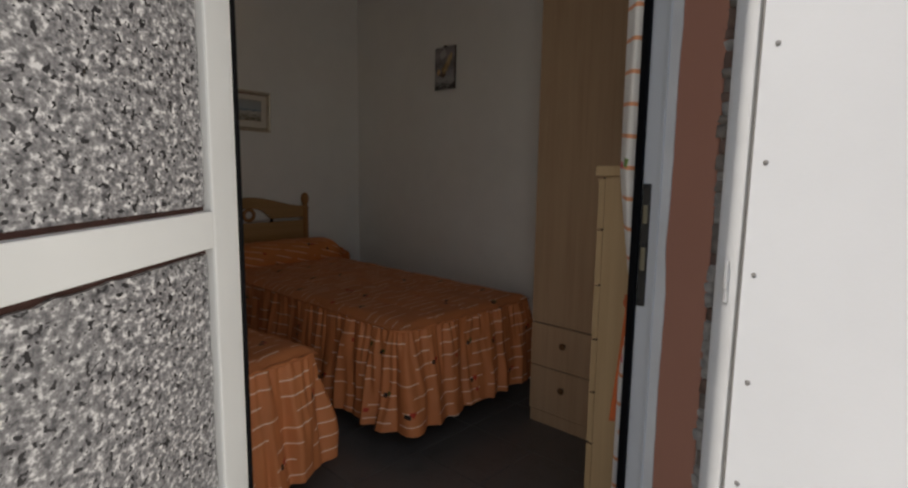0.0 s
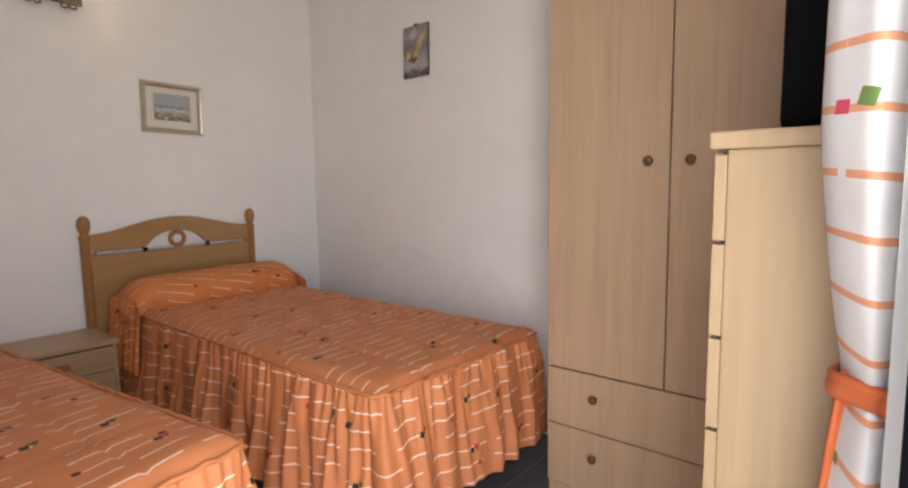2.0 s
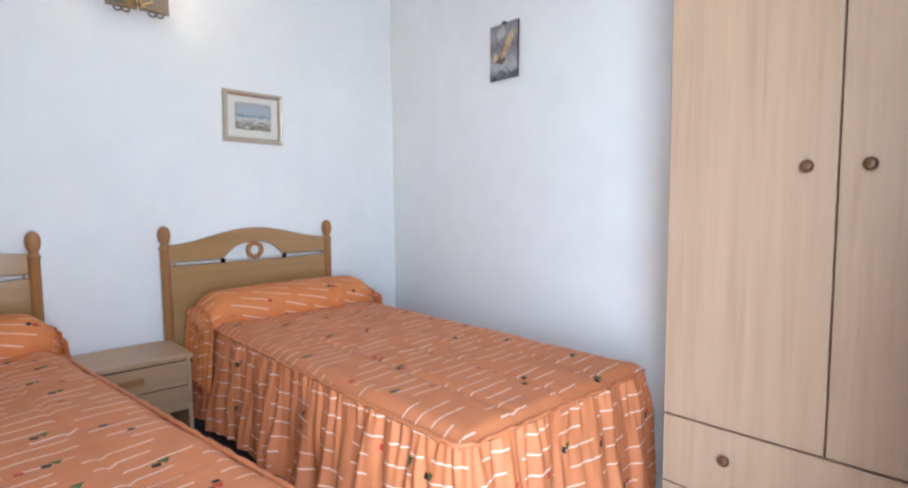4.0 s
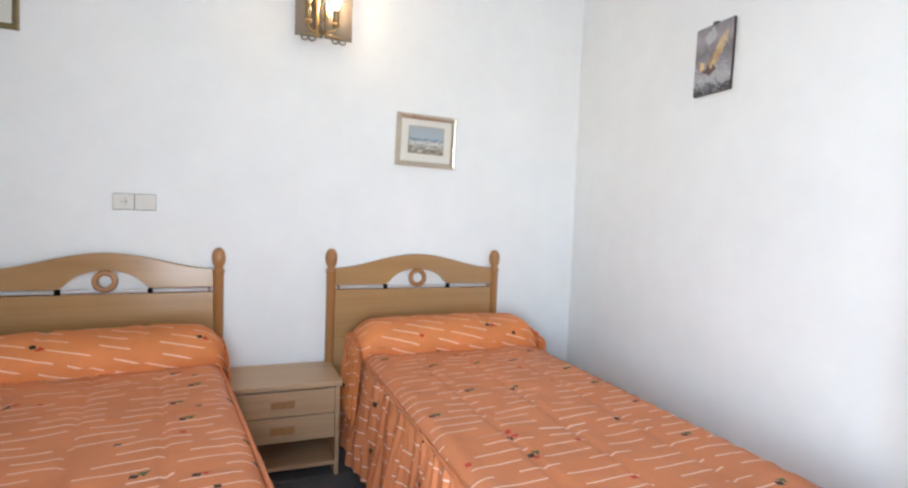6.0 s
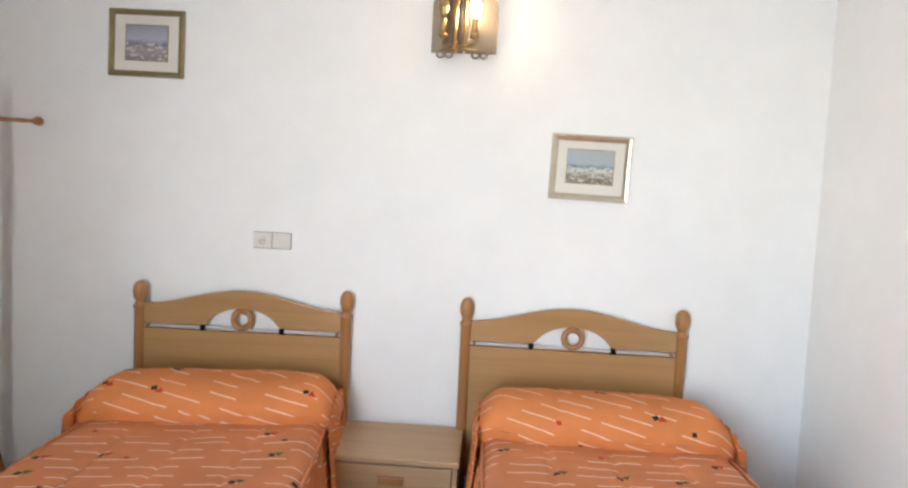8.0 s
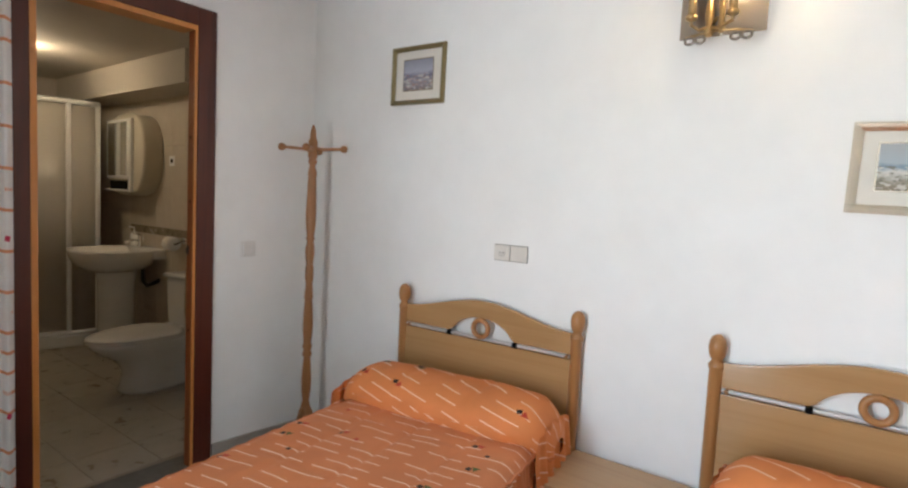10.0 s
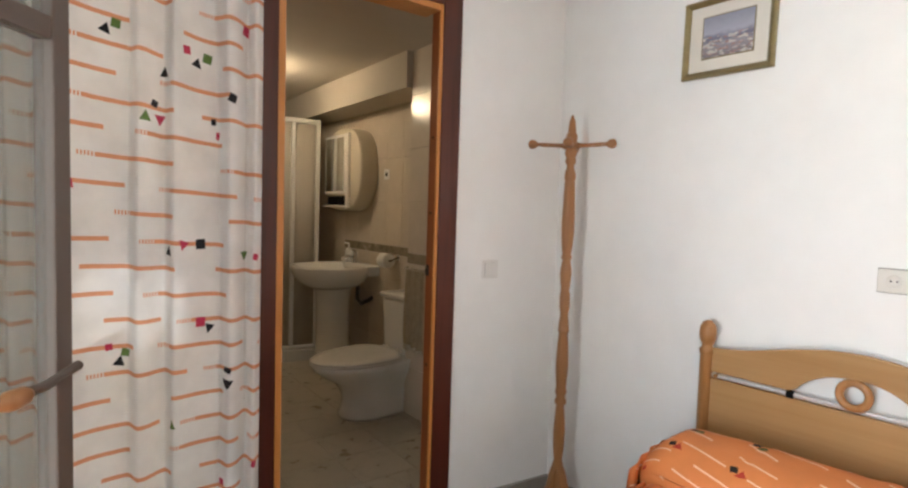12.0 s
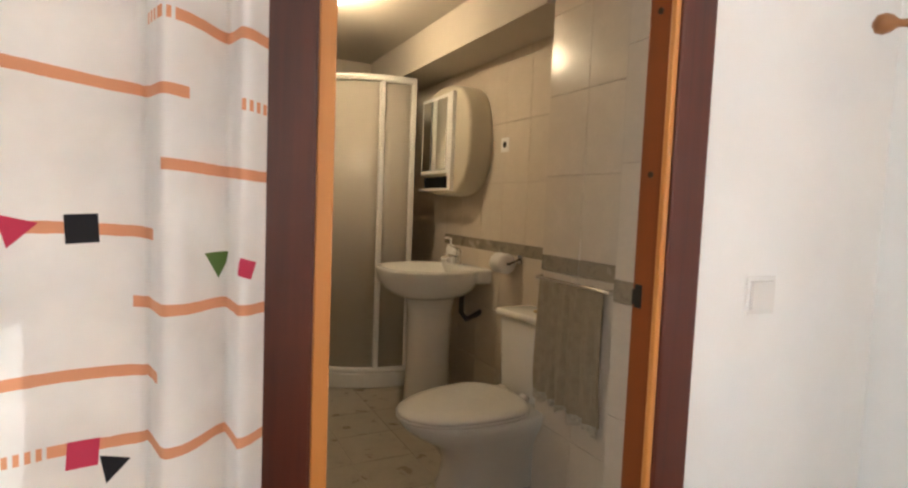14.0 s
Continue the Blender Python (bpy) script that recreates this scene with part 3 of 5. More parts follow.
block((XO, DY1 + 0.055, -0.14), (XO + 0.02, 5.0, 3.0), 0, facade)
block((XO, DY0 - 0.02, 2.12), (XO + 0.02, DY1 + 0.02, 3.0), 0, facade)
structure("facade", facade, TERRACOTTA, "terracotta painted outer wall", "wall")
rev = bmesh.new()
block((-1.137, DY1, -0.1), (-1.042, DY1 + 0.05, 2.10), 0.004, rev)
structure("reveal", rev, TERRACOTTA, "terracotta painted reveal of the entrance", "wall")
structure("door_sill", block((XE - 0.02, DY0, -0.1), (XO + 0.06, DY1, 0.0)), BASEB, "grey tiled threshold of the entrance", "sill")
skirt = bmesh.new()
block((XW, 0.26, 0), (XW + 0.012, 3.68, 0.085), 0.003, skirt)
outline([(XW, YS + 0.055), (-3.73, YS), (-3.73, YS + 0.012), (XW, YS + 0.067)], 0.085, 2, 0.0, skirt)
structure("baseboard", skirt, BASEB, "low grey beige tiled baseboard", "baseboard")
bw = bmesh.new()
block((BX0 - 0.12, BY0, -0.1), (BX0, BY1, 2.35), 0, bw)
block((BX0, BY0 - 0.12, -0.1), (BX1, BY0, 2.35), 0, bw)
block((BX1, BY0, -0.1), (BX1 + 0.12, BY1, 2.35), 0, bw)
block((BX0, -1.022, -0.1), (PIER, -0.29, 2.35), 0, bw)
block((BX0, -0.29, -0.1), (NOOK, BY1 - 0.002, 2.35), 0, bw)
structure("wall_bath", bw, GROUTWALL, "cream tiled bathroom walls with a projecting pier", "wall")
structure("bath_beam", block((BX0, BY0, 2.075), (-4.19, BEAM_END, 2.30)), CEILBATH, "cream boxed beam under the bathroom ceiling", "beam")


# ---- entrance ----
def entrance():
    # fixed frame of white aluminium with its gasket and lock plate
    f = thing("entrance_frame", -1.16, DY1, 0, "white aluminium door frame with black gasket in the entrance", "door frame")
    part("jamb", block((-0.013, -0.005, 0), (0.020, 0.045, 2.08), 0.003), ALU, f)
    part("jamb_lip", block((0.0195, -0.009, 0), (0.0235, 0.02, 2.08), 0.001), ALU, f)
    part("gasket", block((-0.027, -0.014, 0), (-0.012, 0.024, 2.08), 0.003), RUBBER, f, "black rubber gasket")
    part("jamb", block((-0.030, DY0 - DY1 - 0.03, 0), (0.030, DY0 - DY1 + 0.02, 2.08), 0.004), ALU, f)
    part("head", block((-0.030, DY0 - DY1 + 0.02, 2.04), (0.030, -0.005, 2.09), 0.004), ALU, f)
    p = part("lock_plate", block((-0.010, -0.009, 0.895), (0.006, -0.004, 1.13), 0.002), LOCK, f, "dark steel lock plate")
    for z, h in ((0.965, 0.045), (1.055, 0.035)):
        part("keeper", block((-0.006, -0.012, z), (0.003, -0.007, z + h), 0.002), KEEPER, p, "worn brassy keeper")
    for z in (0.905, 1.015, 1.125):
        part("screw", lathe([(0.004, 0), (0.004, 0.003), (0.002, 0.004)], 8, None, pose(-0.002, -0.008, z, 90)), LOCK, p)
    # white paint line beside the frame
    ragged = bmesh.new()
    for q in range(90):
        z0, z1 = 2.08 * q / 90, 2.08 * (q + 1) / 90
        w0, w1 = (-1.1185 + 0.004 * noise.noise((z * 9, 3.1, 0.5)) + 0.002 * noise.noise((z * 31, 1.7, 2.5)) for z in (z0, z1))
        a = [ragged.verts.new(p) for p in ((-1.1365, DY1 - 0.0035, z0), (w0, DY1 - 0.0035, z0), (w1, DY1 - 0.0035, z1), (-1.1365, DY1 - 0.0035, z1))]
        b = [ragged.verts.new((v.co.x, DY1 + 0.002, v.co.z)) for v in a]
        for f in ((a[0], a[1], a[2], a[3]), (a[1], b[1], b[2], a[2]), (a[0], a[3], b[3], b[0])):
            ragged.faces.new(f)
    structure("trim", ragged, ALU_WORN, "uneven white paint strip along the frame", "trim")

    # crumbled stone edge between the reveal and the outer frame
    edge = thing("stone_edge", -1.037, DY1 + 0.02, -0.10, "crumbling stone and mortar edge beside the outer frame", "stonework")
    part("mortar", block((-0.012, -0.016, 0), (0.012, 0.03, 2.2)), MORTAR, edge)
    rnd = random.Random(4)
    z = 0.02
    while z < 2.15:
        h, w = rnd.uniform(0.014, 0.034), rnd.uniform(0.013, 0.021)
        bm = block((-w / 2, -0.006, 0), (w / 2, 0.006, h), 0.005)
        for v in bm.verts:
            v.co += Vector((rnd.uniform(-1, 1), rnd.uniform(-1, 1), rnd.uniform(-1, 1))) * 0.0018
        bm.transform(pose(rnd.uniform(-0.003, 0.003), -0.015 + rnd.uniform(-0.0025, 0.0025), z, rnd.uniform(-4, 4), rnd.uniform(-7, 7), rnd.uniform(-6, 6)))
        pale = rnd.random() < (0.75 if z < 1.05 else 0.35)
        part("stone", bm, MORTAR if pale else rnd.choice((PEBBLE, STONECHIP)), edge, "", True)
        z += h * 0.98

    # outer sheet-metal door, swung out square to the wall
    d = thing("outer_door", -1.008, DY1 + 0.02, -0.10, "white riveted sheet metal outer door standing open", "door")
    part("edge_frame", block((-0.022, -0.030, 0), (0.016, 0.03, 2.2), 0.006), ALU_WORN, d, "dirty white metal edge")
    part("groove", block((0.013, -0.016, 0), (0.027, 0.02, 2.2)), PLASTICGREY, d)
    leaf = sheet(40, 60, lambda s, t: (0.024 + 0.868 * s, -0.034 + 0.004 * noise.noise((s * 3, t * 5, 2)), 2.2 * t), lambda s, t: (s, t))
    part("sheet_skin", leaf, SHEET, d, "slightly dented white sheet", True)
    part("core", block((0.026, -0.026, 0), (0.892, 0.02, 2.2)), SHEET, d)
    for k in range(11):
        part("rivet", lathe([(0.0045, 0), (0.004, 0.002), (0.001, 0.003)], 10, None, pose(0.044 + 0.003 * math.sin(k * 2.1), -0.034, 0.16 + 0.185 * k, 90)), PLASTICGREY, d)
    lk = part("latch", block((-0.004, -0.036, 1.03), (0.004, -0.029, 1.09), 0.003), ALU_WORN, d, "small white bolt")
    part("latch_knob", block((-0.003, -0.041, 1.055), (0.003, -0.036, 1.105), 0.002), ALU_WORN, lk)

    # glazed leaf, standing ajar
    ang = math.degrees(math.atan2(1.476 - 0.922, -1.655 + 1.20))
    g = thing("entrance_door", -1.20, 0.922, 0.012, "white aluminium entrance door with speckled textured glass panels, ajar", "door", turn=ang)
    L = 0.715
    part("stile", block((0.0, -0.022, 0), (0.085, 0.022, 2.02), 0.004), ALU, g)
    part("stile", block((L - 0.092, -0.022, 0), (L - 0.012, 0.022, 2.02), 0.004), ALU, g)
    part("edge_strip", block((L - 0.012, -0.020, 0), (L - 0.004, 0.018, 2.02), 0.002), ALU_WORN, g)
    part("gasket", block((L - 0.006, -0.023, 0), (L + 0.010, 0.012, 2.02), 0.003), RUBBER, g, "black rubber gasket")
    for z0, z1 in ((0.0, 0.09), (1.012, 1.070), (1.94, 2.02)):
        part("rail", block((0.085, -0.022, z0), (L - 0.092, 0.022, z1), 0.003), ALU, g)
    for z0, z1 in ((0.09, 1.012), (1.070, 1.94)):
        part("panel_seal", block((0.085, -0.006, z0), (L - 0.092, 0.012, z1)), RUST, g, "dark reddish seal round the panel")
        p = part("stone_panel", sheet(24, 36, lambda s, t: (0.093 + (L - 0.193 + 0.004 * noise.noise((t * 30, 1.5, z0)) * (s > 0.97)) * s, 0.0, z0 + 0.008 + (z1 - z0 - 0.018 + 0.004 * noise.noise((s * 20, 7.5, z0)) * (t > 0.97)) * t), lambda s, t: (s, t)), SPECKLEGLASS, g, "grey speckled textured glass panel")
        so = p.modifiers.new("thick", "SOLIDIFY")
        so.thickness, so.offset = 0.022, 0
        p.location.y = -0.001
    part("latch_plate", block((L - 0.006, -0.016, 1.03), (L - 0.002, 0.004, 1.11), 0.001), ALU, g)


entrance()


# ---- curtains ----
def curtain_south():
    c = thing("curtain", -2.30, 0.25, 0, "white curtain with orange strokes and coloured squares, hanging closed", "curtain", "curtains")
    def place(s, t):
        a = fold_phase(s) + 0.10 * noise.noise((s * 5, t * 1.6, 4))
        q = a - math.floor(a)
        rise = q / 0.86 if q < 0.86 else 1 - (q - 0.86) / 0.14
        rise = rise * rise * (3 - 2 * rise)
        amp = 0.046 + 0.022 * noise.noise((math.floor(a) * 1.7, t * 1.2, 2))
        return (SOUTH_X0 + 2.30 + SOUTH_WIDE * s, amp * (rise - 0.5) + 0.008 * noise.noise((s * 9, t * 2.2, 1)), 2.30 - 2.27 * t)
    part("fabric", sheet(300, 40, place, lambda s, t: (cloth_u(s), 2.27 * (1 - t))), CURTAIN, c, "", True)
    part("rail", tube([(-0.62, 0, 2.31), (0.72, 0, 2.31)], 0.011), ALU, c)
    for k in (-0.55, 0.1, 0.66):
        part("bracket", block((k - 0.01, -0.09, 2.295), (k + 0.01, 0.0, 2.325), 0.003), ALU, c)


def curtain_east():
    c = thing("curtain", -1.256, 2.245, 0, "white curtain with orange strokes gathered by an orange tieback", "curtain", "curtains")
    def edge(z):
        """How far the bundle stands off the wall, and where its front edge hangs."""
        up, down = min(1.0, max(0.0, (z - 0.885) / 0.26)), min(1.0, max(0.0, (0.885 - z) / 0.16))
        return 0.013 - 0.030 * up ** 0.7 - 0.010 * down, -0.118 - 0.040 * up ** 0.8 - 0.030 * down
    def place(s, t):
        z = 2.26 - 2.22 * t
        xl, yf = edge(z)
        xr = 0.060
        k = 0.5 + 0.5 * min(1.0, abs(z - 0.885) / 0.3)
        if s < 0.3:
            q = s / 0.3
            bow = math.sin(math.pi * q)
            return (xr + (xl - xr) * q, yf + 0.030 * (1 - bow) ** 1.5 + 0.006 * k * math.sin(9.0 * q + 1.5 * z) + 0.055 * q * q, z)
        q = (s - 0.3) / 0.7
        fold = 0.5 - 0.5 * math.cos(2 * math.pi * 3.5 * q + 0.6 * math.sin(3 * z))
        return (xl + 0.016 * k * fold, yf + 0.085 + (0.05 - yf) * q * (0.6 + 0.4 * k), z)
    fab = sheet(110, 70, place, lambda s, t: (s * 0.28, 2.22 * (1 - t) + 0.03))
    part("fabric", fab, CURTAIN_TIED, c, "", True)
    def loop(s, q):
        a = math.pi * (1.12 * s - 0.06)
        x, y = 0.058 - 0.052 * max(0.0, math.sin(a)) ** 0.6, -0.128 + 0.165 * s - 0.004 * math.sin(a)
        return (x + 0.002 * math.sin(7 * q), y, 0.888 - 0.026 * q - 0.008 * s + 0.003 * math.sin(9 * s))
    tb = sheet(30, 5, loop, lambda s, q: (s, q))
    t = part("tieback", tb, TIE, c, "narrow orange cloth tieback", True)
    sb = t.modifiers.new("thick", "SOLIDIFY")
    sb.thickness = 0.006
    tail = sheet(4, 24, lambda s, q: (0.016 - 0.018 * q ** 0.6 - 0.010 * q + 0.015 * s, -0.080 + 0.012 * s + 0.004 * math.sin(4 * q), 0.890 - 0.30 * q), lambda s, q: (s, q))
    tl = part("tail", tail, TIE, t, "hanging tail of the tieback", True)
    so = tl.modifiers.new("thick", "SOLIDIFY")
    so.thickness = 0.005
    part("rail", tube([(0.0, -0.2, 2.28), (0.0, 0.2, 2.28)], 0.010), ALU, c)


curtain_south()
curtain_east()

# small window behind the closed curtain
w = thing("window", -2.56, 0.11, 1.02, "small frosted window behind the curtain", "window")
for a, b in (((-0.16, -0.03, 0), (-0.135, 0.03, 0.30)), ((0.135, -0.03, 0), (0.16, 0.03, 0.30)), ((-0.135, -0.03, 0), (0.135, 0.03, 0.025)), ((-0.135, -0.03, 0.275), (0.135, 0.03, 0.30))):
    part("frame_bar", block(a, b, 0.003), ALU, w)
part("pane", block((-0.135, -0.003, 0.025), (0.135, 0.003, 0.275)), FROSTWIN, w, "frosted pane")
# unseen casements added round it to brighten the curtain with daylight
for a, b in (((-0.16, -0.72), (0.16, 0.0)), ((-0.16, 0.30), (0.16, 1.03)), ((0.16, -0.72), (0.51, 1.03)), ((0.51, -0.72), (0.86, 1.03))):
    f = part("casement", block((a[0], -0.03, a[1]), (b[0], -0.012, a[1] + 0.03)), ALU, w)
    part("bar", block((a[0], -0.03, b[1] - 0.03), (b[0], -0.012, b[1])), ALU, f)
    for x in (a[0], b[0] - 0.03):
        part("bar", block((x, -0.03, a[1] + 0.03), (x + 0.03, -0.012, b[1] - 0.03)), ALU, f)
    part("pane", block((a[0] + 0.03, -0.024, a[1] + 0.03), (b[0] - 0.03, -0.020, b[1] - 0.03)), BACKLIGHTPANE, f, "frosted pane added to light the curtain from behind")


def glazed_leaf():
    ang = math.degrees(math.atan2(0.79, 0.61))
    g = thing("glazed_screen", -2.386, 1.149, 0.0, "narrow glazed panel in a grey brown metal frame on the floor", "glass panel", turn=ang)
    W = 0.29
    part("post", block((-0.014, -0.013, 0), (0.014, 0.013, 2.06), 0.003), DARKFRAME, g)
    part("post", block((W - 0.014, -0.013, 0), (W + 0.014, 0.013, 2.06), 0.003), DARKFRAME, g)
    for z0, z1 in ((0.0, 0.05), (1.495, 1.522), (2.02, 2.06)):
        part("rail", block((0.014, -0.011, z0), (W - 0.014, 0.011, z1), 0.002), DARKFRAME, g)
    for z0, z1 in ((0.05, 1.495), (1.522, 2.02)):
        p = part("pane", block((0.014, -0.002, z0), (W - 0.014, 0.002, z1)), CLEAR, g)
        p.visible_shadow = False
    lever = part("lever", tube([(0.0, 0.03, 1.105), (0.06, 0.035, 1.098), (0.14, 0.035, 1.10)], 0.006), DARKFRAME, g, "grey metal lever")
    part("grip", lathe([(0.004, -0.03), (0.013, -0.015), (0.014, 0.01), (0.006, 0.03)], 12, None, pose(0.105, 0.037, 1.098, 0, 90, 0) @ Matrix.Scale(0.8, 4)), RACKWOOD, lever, "rounded wooden grip", True)


glazed_leaf()


# ---- beds ----
def bed(y, turn, shift, label, askew=0.0):
    b = thing("bed", -4.246 + 0.432 * math.sin(radians(askew)), y, 0, label, "bed", "single beds", turn=askew)
    turn -= askew
    hw = 0.432
    prof = [(0.020, 0), (0.022, 0.02), (0.022, 0.845), (0.0255, 0.852), (0.0255, 0.862), (0.019, 0.870), (0.017, 0.880), (0.0215, 0.886), (0.0265, 0.900), (0.0285, 0.920), (0.0265, 0.940), (0.019, 0.955), (0.008, 0.9625), (0.001, 0.964)]
    for s in (-1, 1):
        part("post", lathe(prof, 20, None, pose(0.004, s * hw, 0)), POSTWOOD, b, "turned post with a ball finial", True)
    n = 44
    ys = [-0.412 + 0.824 * k / n for k in range(n + 1)]
    top = [(v, 0.872 + 0.068 * (0.5 + 0.5 * math.cos(math.pi * v / 0.412)) ** 0.9) for v in ys]
    def under(v):
        k = abs(v) / 0.155
        return 0.789 if k >= 1 else 0.789 + 0.076 * max(0.0, 1 - k ** 2.4) ** 0.8
    low = [(v, under(v)) for v in reversed(ys)]
    part("crest", outline(top + low, 0.022, 0, -0.010, None, 0.004), HEADWOOD, b, "arched crest with an oval cut-out")
    part("panel", block((-0.010, -0.412, 0.22), (0.012, 0.412, 0.768), 0.003), HEADWOOD, b)
    part("rail", tube([(0.002, -0.412, 0.7785), (0.002, 0.412, 0.7785)], 0.0065), STEEL, b, "bright metal rail")
    for s in (-0.165, 0.165):
        part("stud", block((-0.006, s - 0.010, 0.768), (0.017, s + 0.010, 0.789), 0.003), BLACK, b, "small black clip")
    for s in (-0.395, 0.395):
        part("stud", lathe([(0.007, -0.012), (0.007, 0.016), (0.004, 0.018)], 12, None, pose(0, s, 0.7785, 0, 90, 0)), POSTWOOD, b)
    ring = bmesh.new()
    m, k = 28, 10
    vs = [[ring.verts.new((0.012 + 0.012 * math.sin(2 * math.pi * j / k), (0.036 + 0.0115 * math.cos(2 * math.pi * j / k)) * math.cos(2 * math.pi * i / m), 0.822 + (0.036 + 0.0115 * math.cos(2 * math.pi * j / k)) * math.sin(2 * math.pi * i / m))) for j in range(k)] for i in range(m)]
    for i in range(m):
        for j in range(k):
            ring.faces.new((vs[i][j], vs[(i + 1) % m][j], vs[(i + 1) % m][(j + 1) % k], vs[i][(j + 1) % k]))
    part("ring", ring, POSTWOOD, b, "turned wooden ring", True)
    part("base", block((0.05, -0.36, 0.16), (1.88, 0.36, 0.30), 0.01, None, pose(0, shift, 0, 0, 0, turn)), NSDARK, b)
    part("mattress", block((0.05, -0.375, 0.30), (1.90, 0.375, 0.51), 0.05, None, pose(0, shift, 0, 0, 0, turn)), PAPER, b, "", True)
    for x in (0.2, 1.75):
        for s in (-0.3, 0.3):
            part("leg", lathe([(0.02, 0), (0.025, 0.17)], 12, None, pose(0, shift, 0, 0, 0, turn) @ pose(x, s, 0)), BLACK, b)
    return b


def bedspread(x, y, turn, seed, label):
    c = thing("bedspread", x, y, 0, label, "bedspread", "bedspreads", turn=turn)
    X0, X1, HW, ZT = 0.06, 1.965, 0.418, 0.540
    def top(s, t):
        x, v = X0 + (X1 - X0) * s, HW * (2 * t - 1)
        edge = min((X1 - x) / 0.05, (HW - abs(v)) / 0.05)
        z = ZT - 0.030 * (1 - min(1.0, max(0.0, edge))) ** 2
        q = abs(((v + HW) / (HW * 0.5)) % 1.0 - 0.5)
        z -= 0.007 * math.exp(-((0.5 - q) / 0.030) ** 2) if abs(v) < HW - 0.06 else 0
        c = abs(((x - 0.10) / 0.40) % 1.0 - 0.5)
        z -= 0.006 * math.exp(-((0.5 - c) / 0.022) ** 2) if abs(v) < HW - 0.06 else 0
        z += 0.008 * noise.noise((x * 5, v * 6, seed)) + 0.003 * noise.noise((x * 17, v * 15, seed))
        return (x, v, z)
    part("top_panel", sheet(120, 56, top, lambda s, t: (HW * 2 * t + seed, (X1 - X0) * s)), SPREAD, c, "quilted top with crossing seams", True)
    # gathered skirt round three sides
    r = 0.05
    path = []
    for i in range(121):
        path.append((X0 + (X1 - r - X0) * i / 120, -HW, 0, -1))
    for i in range(1, 9):
        a = -math.pi / 2 + math.pi / 2 * i / 8
        path.append((X1 - r + r * math.cos(a), -HW + r + r * math.sin(a), math.cos(a), math.sin(a)))
    for i in range(1, 53):
        path.append((X1, -HW + r + (2 * HW - 2 * r) * i / 52, 1, 0))
    for i in range(1, 9):
        a = math.pi / 2 * i / 8
        path.append((X1 - r + r * math.cos(a), HW - r + r * math.sin(a), math.cos(a), math.sin(a)))
    for i in range(1, 121):
        path.append((X1 - r - (X1 - r - X0) * i / 120, HW, 0, 1))
    n = (len(path) - 1) * 3
    length = 2 * (X1 - X0) + 2 * HW
    def at(s):
        f = s * (len(path) - 1)
        i = min(int(f), len(path) - 2)
        f -= i
        return [path[i][q] * (1 - f) + path[i + 1][q] * f for q in range(4)]
    def skirt(s, t):
        x, v, nx, ny = at(s)
        d = s * length
        ph = 2 * math.pi * d / 0.125 + 6.5 * noise.noise((d * 2.6, seed, 0)) + 2.6 * noise.noise((d * 7.5, seed, 3))
        fold = 0.50 * math.sin(ph + 0.7 * math.sin(ph)) + 1.05 * noise.noise((d * 9.5, t * 0.9, seed)) + 0.55 * noise.noise((d * 23, t * 1.3, seed + 4))
        pucker = (1 - t) ** 1.6 * noise.noise((d * 42, t * 2.2, seed + 9))
        amp = 0.008 + 0.036 * t ** 0.75
        out = 0.004 + 0.050 * t + amp * fold * (0.75 + 0.7 * noise.noise((d * 2, t * 2, seed))) + 0.020 * pucker
        hem = 0.014 * math.sin(d * 4 + seed)
        z = ZT - 0.030 - (0.395 + hem) * t
        return (x + nx * out, v + ny * out, z)
    part("skirt", sheet(n, 16, skirt, lambda s, t: (s * length * 1.25, 0.40 * t + 0.13)), SPREAD, c, "gathered skirt hanging in folds", True)
    pip = bmesh.new()
    pts = []
    for i in range(0, len(path), 2):
        x, v, nx, ny = path[i]
        pts.append((x + nx * 0.003, v + ny * 0.003, ZT - 0.026 + 0.003 * math.sin(i * 1.9)))
    tube(pts, 0.007, 6, pip)
    part("piping", pip, SPREAD, c, "ruched seam along the edge", True)
    # cloth drawn over the pillow
    PW = 0.462
    def pil(s, t):
        v = PW * (2 * s - 1)
        a = 2 * math.pi * t
        e = max(0.0, 1 - abs(2 * s - 1) ** 5.0) ** 0.42
        e = 0.30 + 0.70 * e
        ca, sa = math.cos(a), math.sin(a)
        rx = 0.165 * e * (abs(ca) ** 0.8) * (1 if ca > 0 else -1)
        rz = 0.095 * e * (abs(sa) ** 0.85) * (1 if sa > 0 else -1)
        k = 0.010 * noise.noise((v * 7, a * 1.2, seed + 2)) + 0.006 * noise.noise((v * 19, a * 3, seed))
        pinch = 0.007 * math.exp(-((abs(v) - 0.16) / 0.012) ** 2)
        drop = 0.05 * max(0.0, (abs(v) - 0.36) / 0.085) ** 1.5
        return (0.235 + rx * (1 + k * 4), v, 0.570 + rz * (1 + k * 5 - pinch * 8) - drop)
    part("pillow_cover", sheet(90, 48, pil, lambda s, t: (2 * PW * s + seed * 1.7, 0.72 * t)), PILLOW, c, "plump pillow under bright orange cloth", True)
    for sgn in (-1, 1):
        def drape(s, t, sgn=sgn):
            x = 0.06 + 0.36 * s
            f = math.sin(2 * math.pi * 5.5 * s + 1.3 * noise.noise((s * 4, seed, 1)))
            up = 0.045 * math.sin(math.pi * s) ** 0.7
